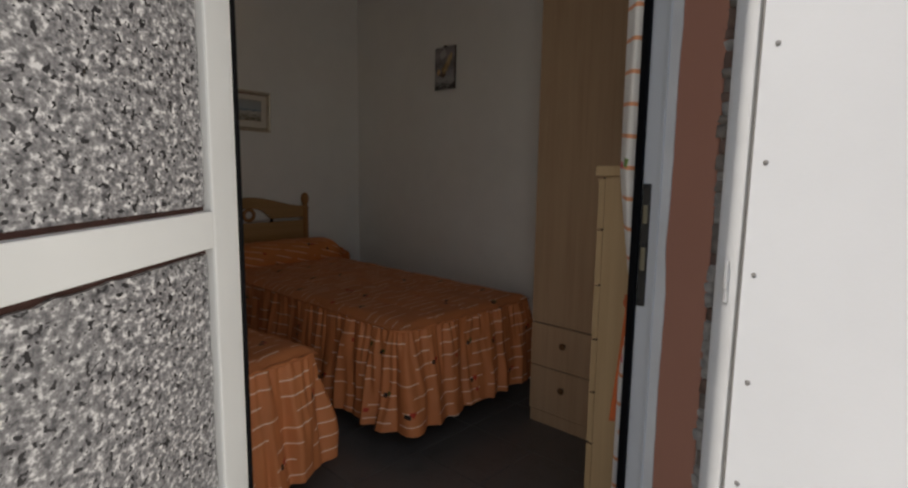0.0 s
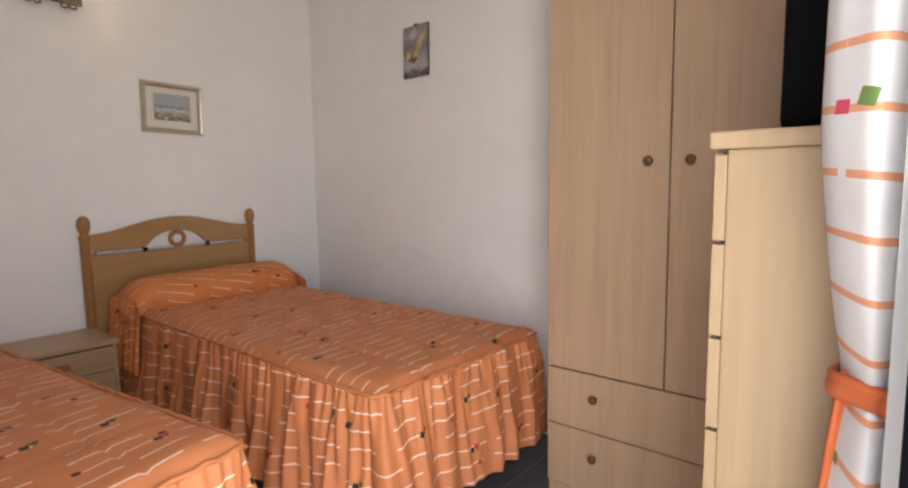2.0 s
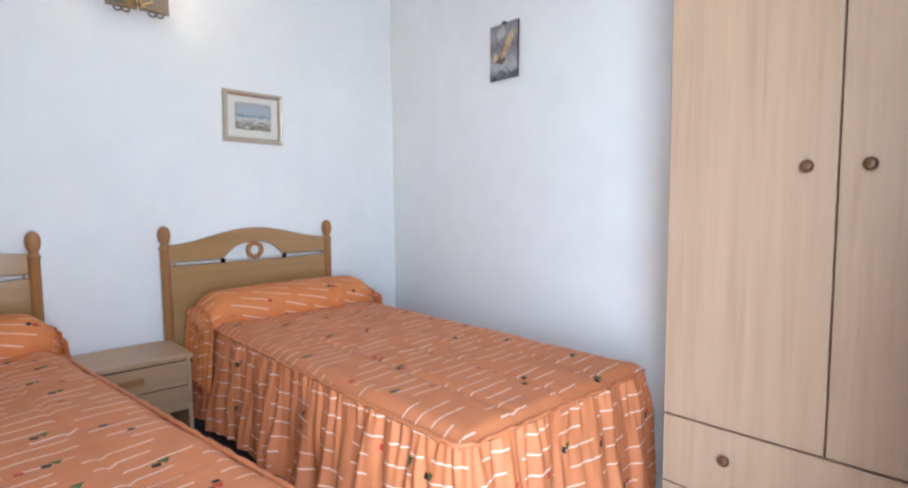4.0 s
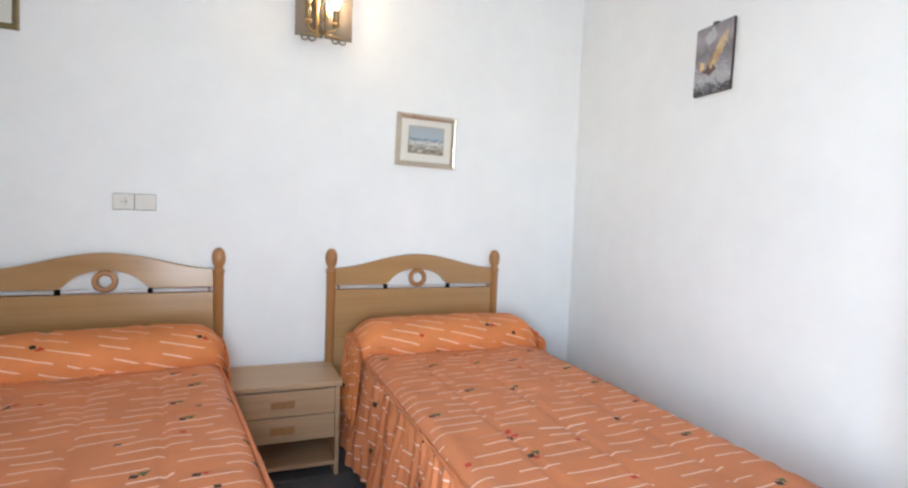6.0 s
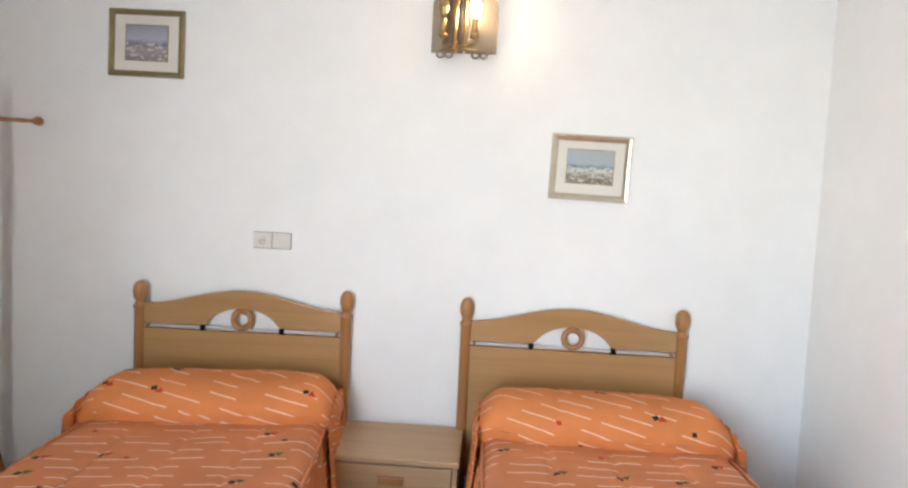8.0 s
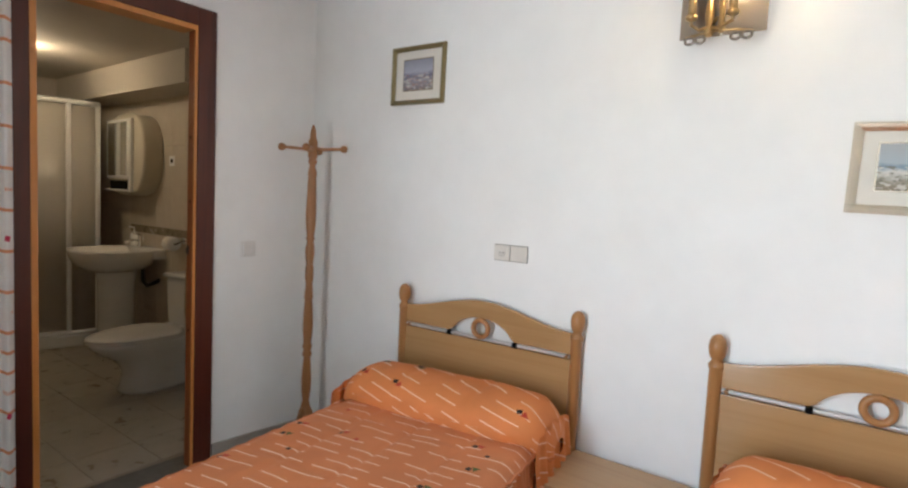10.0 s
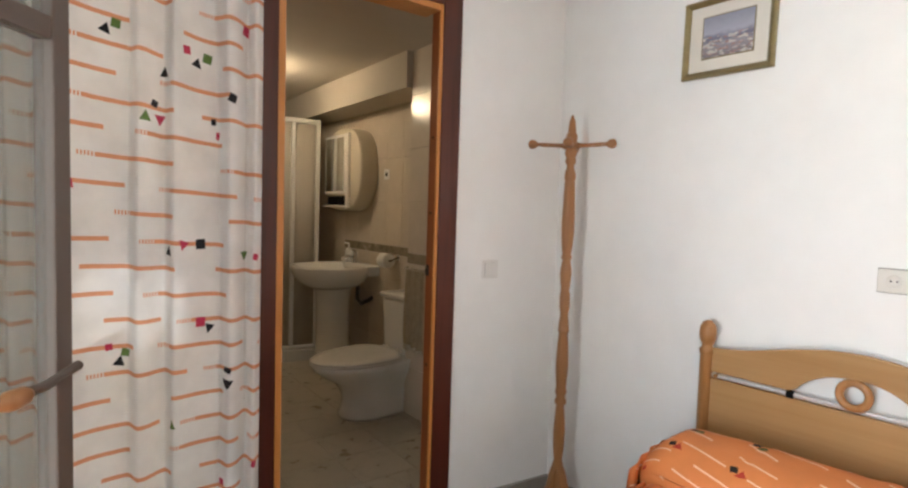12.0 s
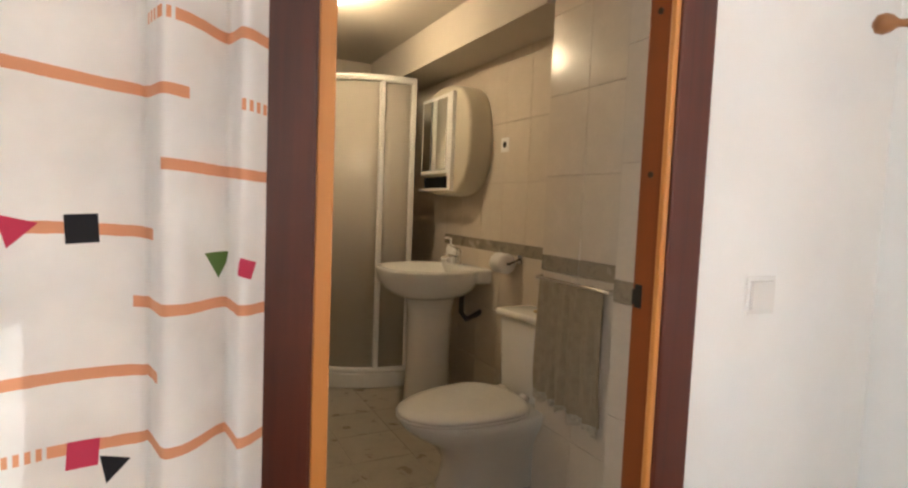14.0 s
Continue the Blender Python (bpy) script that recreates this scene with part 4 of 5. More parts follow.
            return (x, sgn * (HW + 0.022 + 0.024 * t + (0.004 + 0.012 * t) * f), ZT + 0.015 + up - (0.30 + up) * t)
        part("pillow_drape", sheet(60, 12, drape, lambda s, t: (0.45 * s, 0.34 * t + 0.2)), PILLOW, c, "", True)
    return c


bed(2.783, -0.4, 0.079, "single bed with an arched honey brown wooden headboard beside the wall")
bedspread(-4.246, 2.862, -0.4, 1.0, "orange bedspread with pale strokes and a gathered skirt, beside the wall")
bed(1.423, 7.2, -0.018, "single bed with arched honey brown headboard near the coat stand", 2.0)
bedspread(-4.216, 1.412, 7.2, 5.0, "orange bedspread with pale strokes and gathered skirt near coat stand")


# ---- bedside and storage ----
def nightstand():
    n = thing("nightstand", -4.25, 2.115, 0, "olive beige veneer nightstand with two drawers and an open shelf", "nightstand")
    D, W, H = 0.322, 0.228, 0.414
    for s in (-1, 1):
        part("side", block((0, s * W - 0.009, 0), (D - 0.008, s * W + 0.009, H - 0.018), 0.002), NSWOOD, n)
    part("top", block((-0.002, -W - 0.016, H - 0.018), (D + 0.006, W + 0.016, H + 0.004), 0.004), NSWOOD, n)
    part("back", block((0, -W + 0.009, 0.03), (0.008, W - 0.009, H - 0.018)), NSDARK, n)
    part("shelf", block((0.008, -W + 0.009, 0.045), (D - 0.012, W - 0.009, 0.062), 0.002), NSWOOD, n)
    for z0, z1 in ((0.283, 0.388), (0.172, 0.278)):
        d = part("drawer", block((0.02, -W + 0.012, z0), (D, W - 0.012, z1), 0.003), NSWOOD, n)
        h = block((D - 0.002, -0.048, (z0 + z1) / 2 - 0.015), (D + 0.012, 0.048, (z0 + z1) / 2 + 0.015), 0.005)
        part("handle", h, POSTWOOD, d, "reddish wooden grip")


nightstand()


def knob(x, y, z, parent, size=0.014):
    part("knob", lathe([(size * 0.5, 0), (size * 0.45, 0.010), (size, 0.014), (size * 1.05, 0.020), (size * 0.7, 0.026), (size * 0.3, 0.027)], 18, None, pose(x, y, z, 90)), KNOBWOOD, parent, "round brown wooden knob", True)


def wardrobe():
    w = thing("wardrobe", -2.122, 3.07, 0, "pale oak foil wardrobe with two doors over two drawers", "wardrobe")
    W, D, H = 0.79, 0.33, 2.16
    part("body", block((0, 0.022, 0), (W, D, H), 0.003), OAK, w)
    # dark sheet that stands for the shade in the gaps between the fronts
    part("gap_backing", block((0.003, 0.0195, 0.055), (W - 0.003, 0.0225, H - 0.012)), SEAM, w)
    part("plinth", block((0.004, 0.006, 0), (W - 0.004, 0.022, 0.058), 0.002), OAK, w)
    for x0, x1, kx in ((0.002, 0.3915, 0.336), (0.3965, W - 0.002, 0.455)):
        d = part("door", block((x0, 0, 0.474), (x1, 0.0195, H - 0.004), 0.002), OAK, w)
        knob(kx, 0.0, 1.152, d)
    for z0, z1, kz in ((0.062, 0.270, 0.190), (0.275, 0.468, 0.392)):
        d = part("drawer", block((0.002, 0, z0), (W - 0.002, 0.0195, z1), 0.002), OAK, w)
        knob(0.175, 0.0, kz, d)
        knob(0.62, 0.0, kz, d)


def chest():
    c = thing("chest_of_drawers", -1.424, 2.344, 0, "tall narrow beech foil chest of drawers by the entrance", "chest of drawers")
    D, W, H = 0.222, 0.60, 1.166
    part("body", block((0.018, 0.004, 0), (D, W, H - 0.026), 0.003), BEECH, c)
    # dark sheet behind the drawers, painted as the shade in their gaps
    part("front_backing", block((0.010, 0.008, 0.05), (0.0165, W - 0.006, H - 0.03)), SEAM, c)
    part("top", block((-0.006, -0.006, H - 0.026), (D, W + 0.006, H), 0.004), BEECH, c)
    zs = [0.06, 0.262, 0.410, 0.557, 0.705, 0.853, 1.000, 1.134]
    for a, b in zip(zs, zs[1:]):
        d = part("drawer", block((0.0, 0.003, a + 0.004), (0.0178, W - 0.003, b - 0.002), 0.002), BEECH, c)
        part("knob", lathe([(0.006, 0), (0.006, 0.01), (0.013, 0.016), (0.009, 0.024)], 14, None, pose(0.0, W / 2, (a + b) / 2, 0, -90, 0)), POSTWOOD, d, "", True)


def television():
    t = thing("television", -1.29, 2.66, 1.166, "black television standing on the chest of drawers", "television")
    part("foot", block((-0.06, -0.13, 0), (0.07, 0.13, 0.015), 0.005), BLACK, t)
    part("neck", block((-0.01, -0.04, 0.015), (0.03, 0.04, 0.06), 0.004), BLACK, t)
    part("case", block((-0.066, -0.235, 0.003), (0.072, 0.235, 0.52), 0.014), BLACK, t, "", True)
    part("screen", block((-0.070, -0.195, 0.07), (-0.064, 0.195, 0.48), 0.002), plain("dark_screen_glass", (0.01, 0.01, 0.012), 0.08), t)
    b = thing("small_box", -1.232, 2.372, 1.166, "small white box on the chest of drawers", "box")
    part("shell", block((-0.016, -0.02, 0), (0.016, 0.02, 0.035), 0.004), PLASTIC, b)


wardrobe()
chest()
television()


# ---- pictures ----
def framed(name, y0, y1, z0, z1, bar, gilt, view, inner, tilt, label):
    cy, cz, w, h = (y0 + y1) / 2, (z0 + z1) / 2, y1 - y0, z1 - z0
    p = new(name)
    p.matrix_basis = pose(XW + 0.002, cy, cz, tilt, 0, 0)
    tagged(p, label, "picture")
    w, h = w / 2, h / 2
    for i in range(4):
        horizontal = i % 2 == 0
        s = -1 if i < 2 else 1
        bm = bmesh.new()
        steps = [(0.0, 0.0), (0.0, 0.014), (0.25, 0.022), (0.6, 0.019), (1.0, 0.010), (1.0, 0.0)]
        ends = []
        for e in (-1, 1):
            ring = []
            for k, d in steps:
                a, b = e * ((w if horizontal else h) - bar * k), s * ((h if horizontal else w) - bar * k)
                ring.append(bm.verts.new((d, a, b) if horizontal else (d, b, a)))
            ends.append(ring)
        n = len(steps)
        for k in range(n):
            bm.faces.new((ends[0][k], ends[0][(k + 1) % n], ends[1][(k + 1) % n], ends[1][k]))
        bm.faces.new(ends[0])
        bm.faces.new(ends[1][::-1])
        part("frame_bar", bm, gilt, p)
    part("mount", block((0.0, -w + bar, -h + bar), (0.006, w - bar, h - bar)), MOUNT, p, "cream card mount")
    iw, ih, dz = inner
    part("bevel", block((0.006, -iw - 0.004, dz - ih - 0.004), (0.0068, iw + 0.004, dz + ih + 0.004)), gilt, p)
    part("print", block((0.0068, -iw, dz - ih), (0.0080, iw, dz + ih)), view, p, "small painted coastal view")


framed("picture", 2.656, 2.974, 1.380, 1.642, 0.026, GILT, VIEW_A, (0.092, 0.066, 0.004), -1.3, "gilt framed harbour watercolour with a cream mount")
framed("picture", 0.812, 1.131, 1.808, 2.079, 0.022, OLIVEGILT, VIEW_B, (0.088, 0.070, 0.002), -0.8, "olive gilt framed blue grey seascape with a cream mount")


def ship_print():
    a = -math.degrees(math.atan(0.128))
    p = new("ship_picture")
    p.matrix_basis = pose(-3.181, north(-3.181) - 0.004, 1.765, 0, 1.0, a)
    tagged(p, "unframed print of a sailing ship on a stormy sea", "picture")
    part("board", block((-0.098, -0.010, -0.126), (0.098, 0.0, 0.128), 0.002), SEAM, p)
    part("print", block((-0.097, -0.0115, -0.125), (0.097, -0.0100, 0.127)), SHIP, p)
    part("hanger", block((-0.012, -0.012, 0.122), (0.012, -0.002, 0.136), 0.002), LOCK, p)


ship_print()


# ---- wall fittings ----
def sockets():
    s = thing("wall_socket", XW, 1.524, 1.154, "ivory double plate with a round socket and a blank cover", "socket")
    part("rim", block((0, -0.081, -0.035), (0.006, 0.081, 0.035), 0.003), PLASTICGREY, s)
    a = part("socket_plate", block((0.004, -0.079, -0.032), (0.011, -0.002, 0.032), 0.003), IVORY, s)
    part("socket_well", lathe([(0.021, 0), (0.021, 0.003), (0.018, 0.0035), (0.017, 0.0012), (0.001, 0.0012)], 24, None, pose(0.0105, -0.040, 0, 0, 90, 0)), IVORY, a, "", True)
    for k in (-0.007, 0.007):
        part("pin_hole", lathe([(0.0025, 0), (0.0025, 0.0030)], 10, None, pose(0.0108, -0.040 + k, 0, 0, 90, 0)), BLACK, a)
    part("blank_plate", block((0.004, 0.002, -0.032), (0.011, 0.079, 0.032), 0.003), IVORY, s)
    w = thing("light_switch", -3.905, YS + 0.018, 1.068, "flat white rocker light switch on the wall", "switch", turn=-6)
    part("rim", block((-0.040, -0.004, -0.040), (0.040, 0.004, 0.040), 0.003), PLASTIC, w)
    part("rocker", block((-0.030, 0.003, -0.029), (0.030, 0.012, 0.029), 0.003), PLASTIC, w)
    part("rocker_gap", block((-0.0312, 0.0028, -0.0302), (0.0312, 0.0043, 0.0302)), PLASTICDIM, w)


def sconce():
    s = thing("wall_sconce", XW, 2.288, 2.056, "brass wall sconce with a smoked glass shield, one bulb lit", "wall lamp")
    part("backplate", lathe([(0.030, 0), (0.032, 0.006), (0.020, 0.014), (0.010, 0.018)], 24, None, pose(0, 0, 0, 0, 90, 0)), BRASS, s, "", True)
    for side in (-1, 1):
        # one arched pane to each side of the stems
        arc = [(side * (0.066 - 0.062 * math.cos(math.pi * q / 12)), 0.055 + 0.045 * math.sin(math.pi * q / 12) ** 0.8) for q in range(13)]
        sh = part("shield", outline([(side * 0.004, -0.125)] + arc + [(side * 0.128, -0.125)], 0.006, 0, 0.055, None, 0.001), SMOKE, s, "smoked bronze glass pane with an arched top")
        sh.visible_shadow = False
    part("stem", lathe([(0.010, -0.13), (0.016, -0.12), (0.009, -0.10), (0.014, -0.06), (0.009, -0.02), (0.016, 0.02), (0.012, 0.05), (0.016, 0.075), (0.006, 0.105), (0.001, 0.11)], 16, None, pose(0.080, -0.035, 0)), BRASS, s, "ornate brass stem", True)
    part("arm", tube([(0.0, 0, -0.02), (0.05, -0.01, -0.06), (0.080, -0.035, -0.09)], 0.007), BRASS, s)
    for y, on in ((0.042, True), (-0.078, False)):
        a = part("arm", tube([(0.080, -0.035, -0.10), (0.11, (y - 0.035) / 2, -0.115), (0.125, y, -0.10), (0.125, y, -0.075)], 0.005), BRASS, s)
        part("cup", lathe([(0.006, -0.09), (0.017, -0.082), (0.018, -0.074), (0.011, -0.068)], 16, None, pose(0.125, y, 0)), BRASS, a, "", True)
        part("sleeve", lathe([(0.011, -0.072), (0.012, -0.02), (0.011, -0.012)], 14, None, pose(0.125, y, 0)), BRASS, a, "", True)
        # bulb made wider than a candle bulb, its halo of light put into the shape
        part("bulb", lathe([(0.008, -0.012), (0.012, 0.0), (0.021, 0.018), (0.021, 0.036), (0.012, 0.058), (0.001, 0.074)], 16, None, pose(0.125, y, 0)), BULB if on else BRASS, a, "glowing candle bulb" if on else "ornate brass tip", True)
    part("stem", lathe([(0.006, -0.125), (0.012, -0.11), (0.007, -0.08), (0.010, -0.03), (0.007, 0.03), (0.012, 0.065), (0.005, 0.090), (0.001, 0.095)], 14, None, pose(0.090, 0.004, 0)), BRASS, s, "slim brass stem", True)
    for y in (-0.088, -0.056, 0.048, 0.080):
        loop = [(0.092, y + 0.014 * math.cos(2 * math.pi * q / 16), -0.140 + 0.011 * math.sin(2 * math.pi * q / 16)) for q in range(17)]
        part("glass_scroll", tube(loop, 0.0045, 8), SMOKE, s, "clear glass scroll", True)
    part("scroll_arm", tube([(0.092, -0.10, -0.130), (0.095, -0.05, -0.122), (0.095, 0.0, -0.118), (0.095, 0.05, -0.122), (0.092, 0.095, -0.130)], 0.004, 8), BRASS, s, "", True)


sockets()
sconce()


def coat_stand():
    c = thing("coat_stand", -4.085, 0.447, 0, "turned orange beech coat stand in the corner", "coat stand")
    prof = [(0.022, 0.10), (0.026, 0.20), (0.029, 0.235), (0.020, 0.25), (0.023, 0.27), (0.017, 0.29), (0.024, 0.35), (0.025, 0.41), (0.019, 0.50), (0.017, 0.52), (0.024, 0.53), (0.024, 0.545), (0.018, 0.556),
            (0.0235, 0.572), (0.0245, 0.584), (0.020, 0.594), (0.0255, 0.66), (0.0260, 0.70), (0.0225, 0.78), (0.0180, 0.822), (0.0235, 0.830), (0.0235, 0.840), (0.0205, 0.845), (0.0215, 0.856),
            (0.0165, 0.895), (0.0175, 0.915), (0.0225, 0.936), (0.0195, 0.943), (0.0230, 0.950), (0.0190, 0.959), (0.0235, 0.968), (0.0195, 0.977), (0.0225, 0.986), (0.0165, 0.998), (0.0205, 1.03), (0.0240, 1.066), (0.0225, 1.09), (0.0165, 1.124),
            (0.0225, 1.132), (0.0225, 1.140), (0.0180, 1.147), (0.0225, 1.18), (0.0262, 1.235), (0.0262, 1.28), (0.0225, 1.40), (0.0210, 1.438), (0.0190, 1.446), (0.0228, 1.455), (0.0225, 1.474), (0.0145, 1.502),
            (0.0160, 1.512), (0.0215, 1.522), (0.0215, 1.532), (0.0180, 1.540), (0.0215, 1.546), (0.0250, 1.560), (0.0225, 1.570), (0.0225, 1.632), (0.0165, 1.640), (0.0150, 1.655), (0.0120, 1.685), (0.0055, 1.705), (0.001, 1.712)]
    part("pole", lathe(prof, 22), RACKWOOD, c, "", True)
    ang = math.atan2(0.259, -0.184)
    for k in range(4):
        a = ang + k * math.pi / 2
        m = pose(0, 0, 1.588, 0, 0, math.degrees(a)) @ pose(0.018, 0, 0, 0, 90 - (3 if k % 2 == 0 else 0), 0)
        ln = 1.0 if k % 2 == 0 else 0.72
        part("peg", lathe([(0.012, 0), (0.014, 0.010), (0.009, 0.02), (0.0075, 0.05 * ln), (0.0085, 0.09 * ln), (0.007, 0.115 * ln), (0.009, 0.12 * ln), (0.016, 0.128 * ln), (0.0195, 0.140 * ln), (0.016, 0.152 * ln), (0.004, 0.158 * ln)], 16, None, m), RACKWOOD, c, "turned peg with a ball end", True)
    for k in range(4):
        a = ang + math.pi / 4 + k * math.pi / 2
        f = outline([(0.015, 0.27), (0.032, 0.24), (0.055, 0.16), (0.105, 0.09), (0.165, 0.055), (0.185, 0.03), (0.185, 0.0), (0.155, 0.0), (0.14, 0.022), (0.09, 0.05), (0.045, 0.09), (0.015, 0.12)], 0.030, 1, -0.015, None, 0.006)
        f.transform(pose(0, 0, 0, 0, 0, math.degrees(a)))
        part("foot", f, RACKWOOD, c, "curved splayed foot")


coat_stand()


# ---- bathroom doorway ----
def bath_door():
    d = thing("door_casing", -3.315, YS, 0, "dark mahogany casing round an orange pine bathroom door frame", "door frame")
    xl, xr = 0.430, -0.407
    for a, b in ((xr, xr + 0.090), (xl - 0.102, xl)):
        part("casing_board", block((a, -0.002, 0), (b, 0.016, 2.195), 0.006), MAHOGANY, d)
    part("casing_board", block((xr + 0.090, -0.002, 2.112), (xl - 0.102, 0.016, 2.195), 0.006), MAHOGANY, d)
    part("lining", block((xr + 0.080, -0.054, 0), (xr + 0.100, -0.002, 2.112), 0.003), SHADEDPINE, d)
    part("bead", block((xr + 0.090, -0.001, 0), (xr + 0.103, 0.012, 2.112), 0.004), PINE, d)
    part("lining", block((xl - 0.126, -0.100, 0), (xl - 0.102, 0.010, 2.112), 0.003), PINE, d)
    part("lining", block((xl - 0.126, -0.150, 0), (xl - 0.102, -0.101, 2.112), 0.003), PINE, d)
    part("lining", block((xr + 0.102, -0.100, 2.088), (xl - 0.126, 0.010, 2.112), 0.003), PINE, d)
    st = part("strike_plate", block((xr + 0.100, -0.046, 1.045), (xr + 0.103, -0.030, 1.09), 0.001), LOCK, d, "dark metal strike plate")
    part("strike_lip", block((xr + 0.098, -0.052, 1.05), (xr + 0.104, -0.046, 1.08), 0.002), LOCK, st)
    for z in (0.68, 1.60, 1.30):
        part("dowel", lathe([(0.006, 0), (0.006, 0.003)], 10, None, pose(xr + 0.101, -0.025, z, 0, 90, 0)), SEAM, d)


bath_door()


# ---- bathroom ----
def toilet():
    t = thing("toilet", BX0 + 0.03, -1.192, 0, "white ceramic close-coupled toilet with its lid down", "toilet", turn=7)
    def ring(z, front, back, half, k=0.0, n=30):
        pts = []
        for i in range(n):
            a = 2 * math.pi * i / n
            ca, sa = math.cos(a), math.sin(a)
            x = (front - 0.42) * max(0, ca) + 0.42 if ca > 0 else 0.42 + (0.42 - back) * (-(abs(ca) ** 0.7))
            pts.append(Vector((x, half * (abs(sa) ** 0.95) * (1 if sa > 0 else -1), z)))
        return pts
    def loft(rings):
        bm = bmesh.new()
        vs = [[bm.verts.new(p) for p in r] for r in rings]
        for a, b in zip(vs, vs[1:]):
            for i in range(len(a)):
                bm.faces.new((a[i], a[(i + 1) % len(a)], b[(i + 1) % len(a)], b[i]))
        bm.faces.new(vs[0][::-1])
        bm.faces.new(vs[-1])
        return bm
    part("bowl", loft([ring(0, 0.61, 0.04, 0.152), ring(0.02, 0.615, 0.04, 0.156), ring(0.05, 0.595, 0.04, 0.146), ring(0.12, 0.585, 0.04, 0.142), ring(0.18, 0.61, 0.03, 0.155), ring(0.23, 0.65, 0.03, 0.172), ring(0.28, 0.735, 0.02, 0.202), ring(0.32, 0.785, 0.02, 0.217), ring(0.347, 0.800, 0.02, 0.222), ring(0.356, 0.796, 0.02, 0.219)]), CERAMIC, t, "", True)
    part("seat", loft([ring(0.357, 0.805, 0.24, 0.218), ring(0.362, 0.818, 0.235, 0.225), ring(0.372, 0.816, 0.235, 0.224)]), SEATMAT, t, "", True)
    part("lid", loft([ring(0.374, 0.812, 0.238, 0.222), ring(0.380, 0.820, 0.235, 0.226), ring(0.390, 0.808, 0.24, 0.218), ring(0.396, 0.75, 0.25, 0.185), ring(0.398, 0.50, 0.27, 0.08)]), SEATMAT, t, "closed white lid", True)
    for h in (-0.075, 0.075):
        part("hinge", lathe([(0.013, -0.022), (0.015, -0.018), (0.015, 0.018), (0.013, 0.022)], 12, None, pose(0.232, h, 0.384, 90)), SEATMAT, t, "", True)
    k = part("cistern", block((0.0, -0.165, 0.335), (0.200, 0.145, 0.715), 0.028), CERAMIC, t, "", True)
    for v in k.data.vertices:
        v.co.y *= 0.84 + 0.16 * min(1.0, max(0.0, (v.co.z - 0.345) / 0.30))
    part("cistern_lid", block((-0.002, -0.178, 0.715), (0.216, 0.155, 0.747), 0.012), CERAMIC, k, "", True)
    part("flush_button", lathe([(0.020, 0), (0.020, 0.006), (0.016, 0.009), (0.001, 0.009)], 18, None, pose(0.105, 0, 0.747)), BRASS, k, "dull brass flush button", True)


def basin():
    b = thing("washbasin", BX0, -2.062, 0, "white ceramic pedestal washbasin with a chrome tap", "washbasin")
    def rim(z, k, depth):
        pts = []
        for i in range(40):
            a = 2 * math.pi * i / 40
            x = 0.30 + 0.30 * k * math.cos(a)
            pts.append(Vector((max(0.0, x) if depth else max(0.0, x), 0.30 * k * (abs(math.sin(a)) ** 0.75) * (1 if math.sin(a) > 0 else -1), z)))
        return pts
    bm = bmesh.new()
    rings = [rim(0.685, 0.52, 0), rim(0.705, 0.72, 0), rim(0.74, 0.86, 0), rim(0.79, 0.955, 0), rim(0.845, 1.0, 0), rim(0.858, 0.99, 0), rim(0.860, 0.93, 0), rim(0.835, 0.86, 0), rim(0.77, 0.70, 0), rim(0.74, 0.40, 0), rim(0.735, 0.08, 0)]
    vs = [[bm.verts.new(p) for p in r] for r in rings]
    for a, c in zip(vs, vs[1:]):
        for i in range(40):
            bm.faces.new((a[i], a[(i + 1) % 40], c[(i + 1) % 40], c[i]))
    bm.faces.new(vs[0][::-1])
    bm.faces.new(vs[-1])
    part("bowl", bm, CERAMIC, b, "", True)
    part("back_ledge", block((0.0, -0.25, 0.78), (0.11, 0.25, 0.868), 0.02), CERAMIC, b, "", True)
    part("pedestal", lathe([(0.165, 0), (0.160, 0.04), (0.148, 0.3), (0.152, 0.58), (0.175, 0.71)], 28, None, pose(0.26, -0.05, 0) @ Matrix.Diagonal((0.85, 1, 1, 1))), CERAMIC, b, "", True)
    t = part("tap", lathe([(0.024, 0.865), (0.020, 0.875), (0.017, 0.93), (0.020, 0.945), (0.010, 0.965)], 18, None, pose(0.10, 0, 0)), CHROME, b, "chrome mixer tap", True)
    part("spout", tube([(0.10, 0, 0.915), (0.16, 0, 0.925), (0.215, 0, 0.905)], 0.012), CHROME, t, "", True)
    part("lever", tube([(0.10, 0, 0.962), (0.16, 0.0, 0.985)], 0.006), CHROME, t, "", True)
    part("trap", tube([(0.13, 0.12, 0.74), (0.13, 0.12, 0.60), (0.10, 0.13, 0.56), (0.04, 0.13, 0.58), (0.0, 0.13, 0.60)], 0.017), LOCK, b, "dark waste pipe", True)
    s = thing("soap_dispenser", BX0 + 0.085, -2.205, 0.868, "small white soap dispenser on the basin", "dispenser")
    part("bottle", lathe([(0.028, 0), (0.030, 0.01), (0.030, 0.09), (0.022, 0.105), (0.010, 0.112)], 18), PLASTIC, s, "", True)
    part("pump", tube([(0, 0, 0.11), (0, 0, 0.15), (0.04, 0, 0.155)], 0.006), PLASTIC, s)
    g = thing("tooth_glass", BX0 + 0.085, -2.115, 0.868, "pale tumbler on the basin", "tumbler")
    part("cup", lathe([(0.026, 0), (0.032, 0.085), (0.030, 0.085), (0.025, 0.006)], 18), PLASTIC, g, "", True)


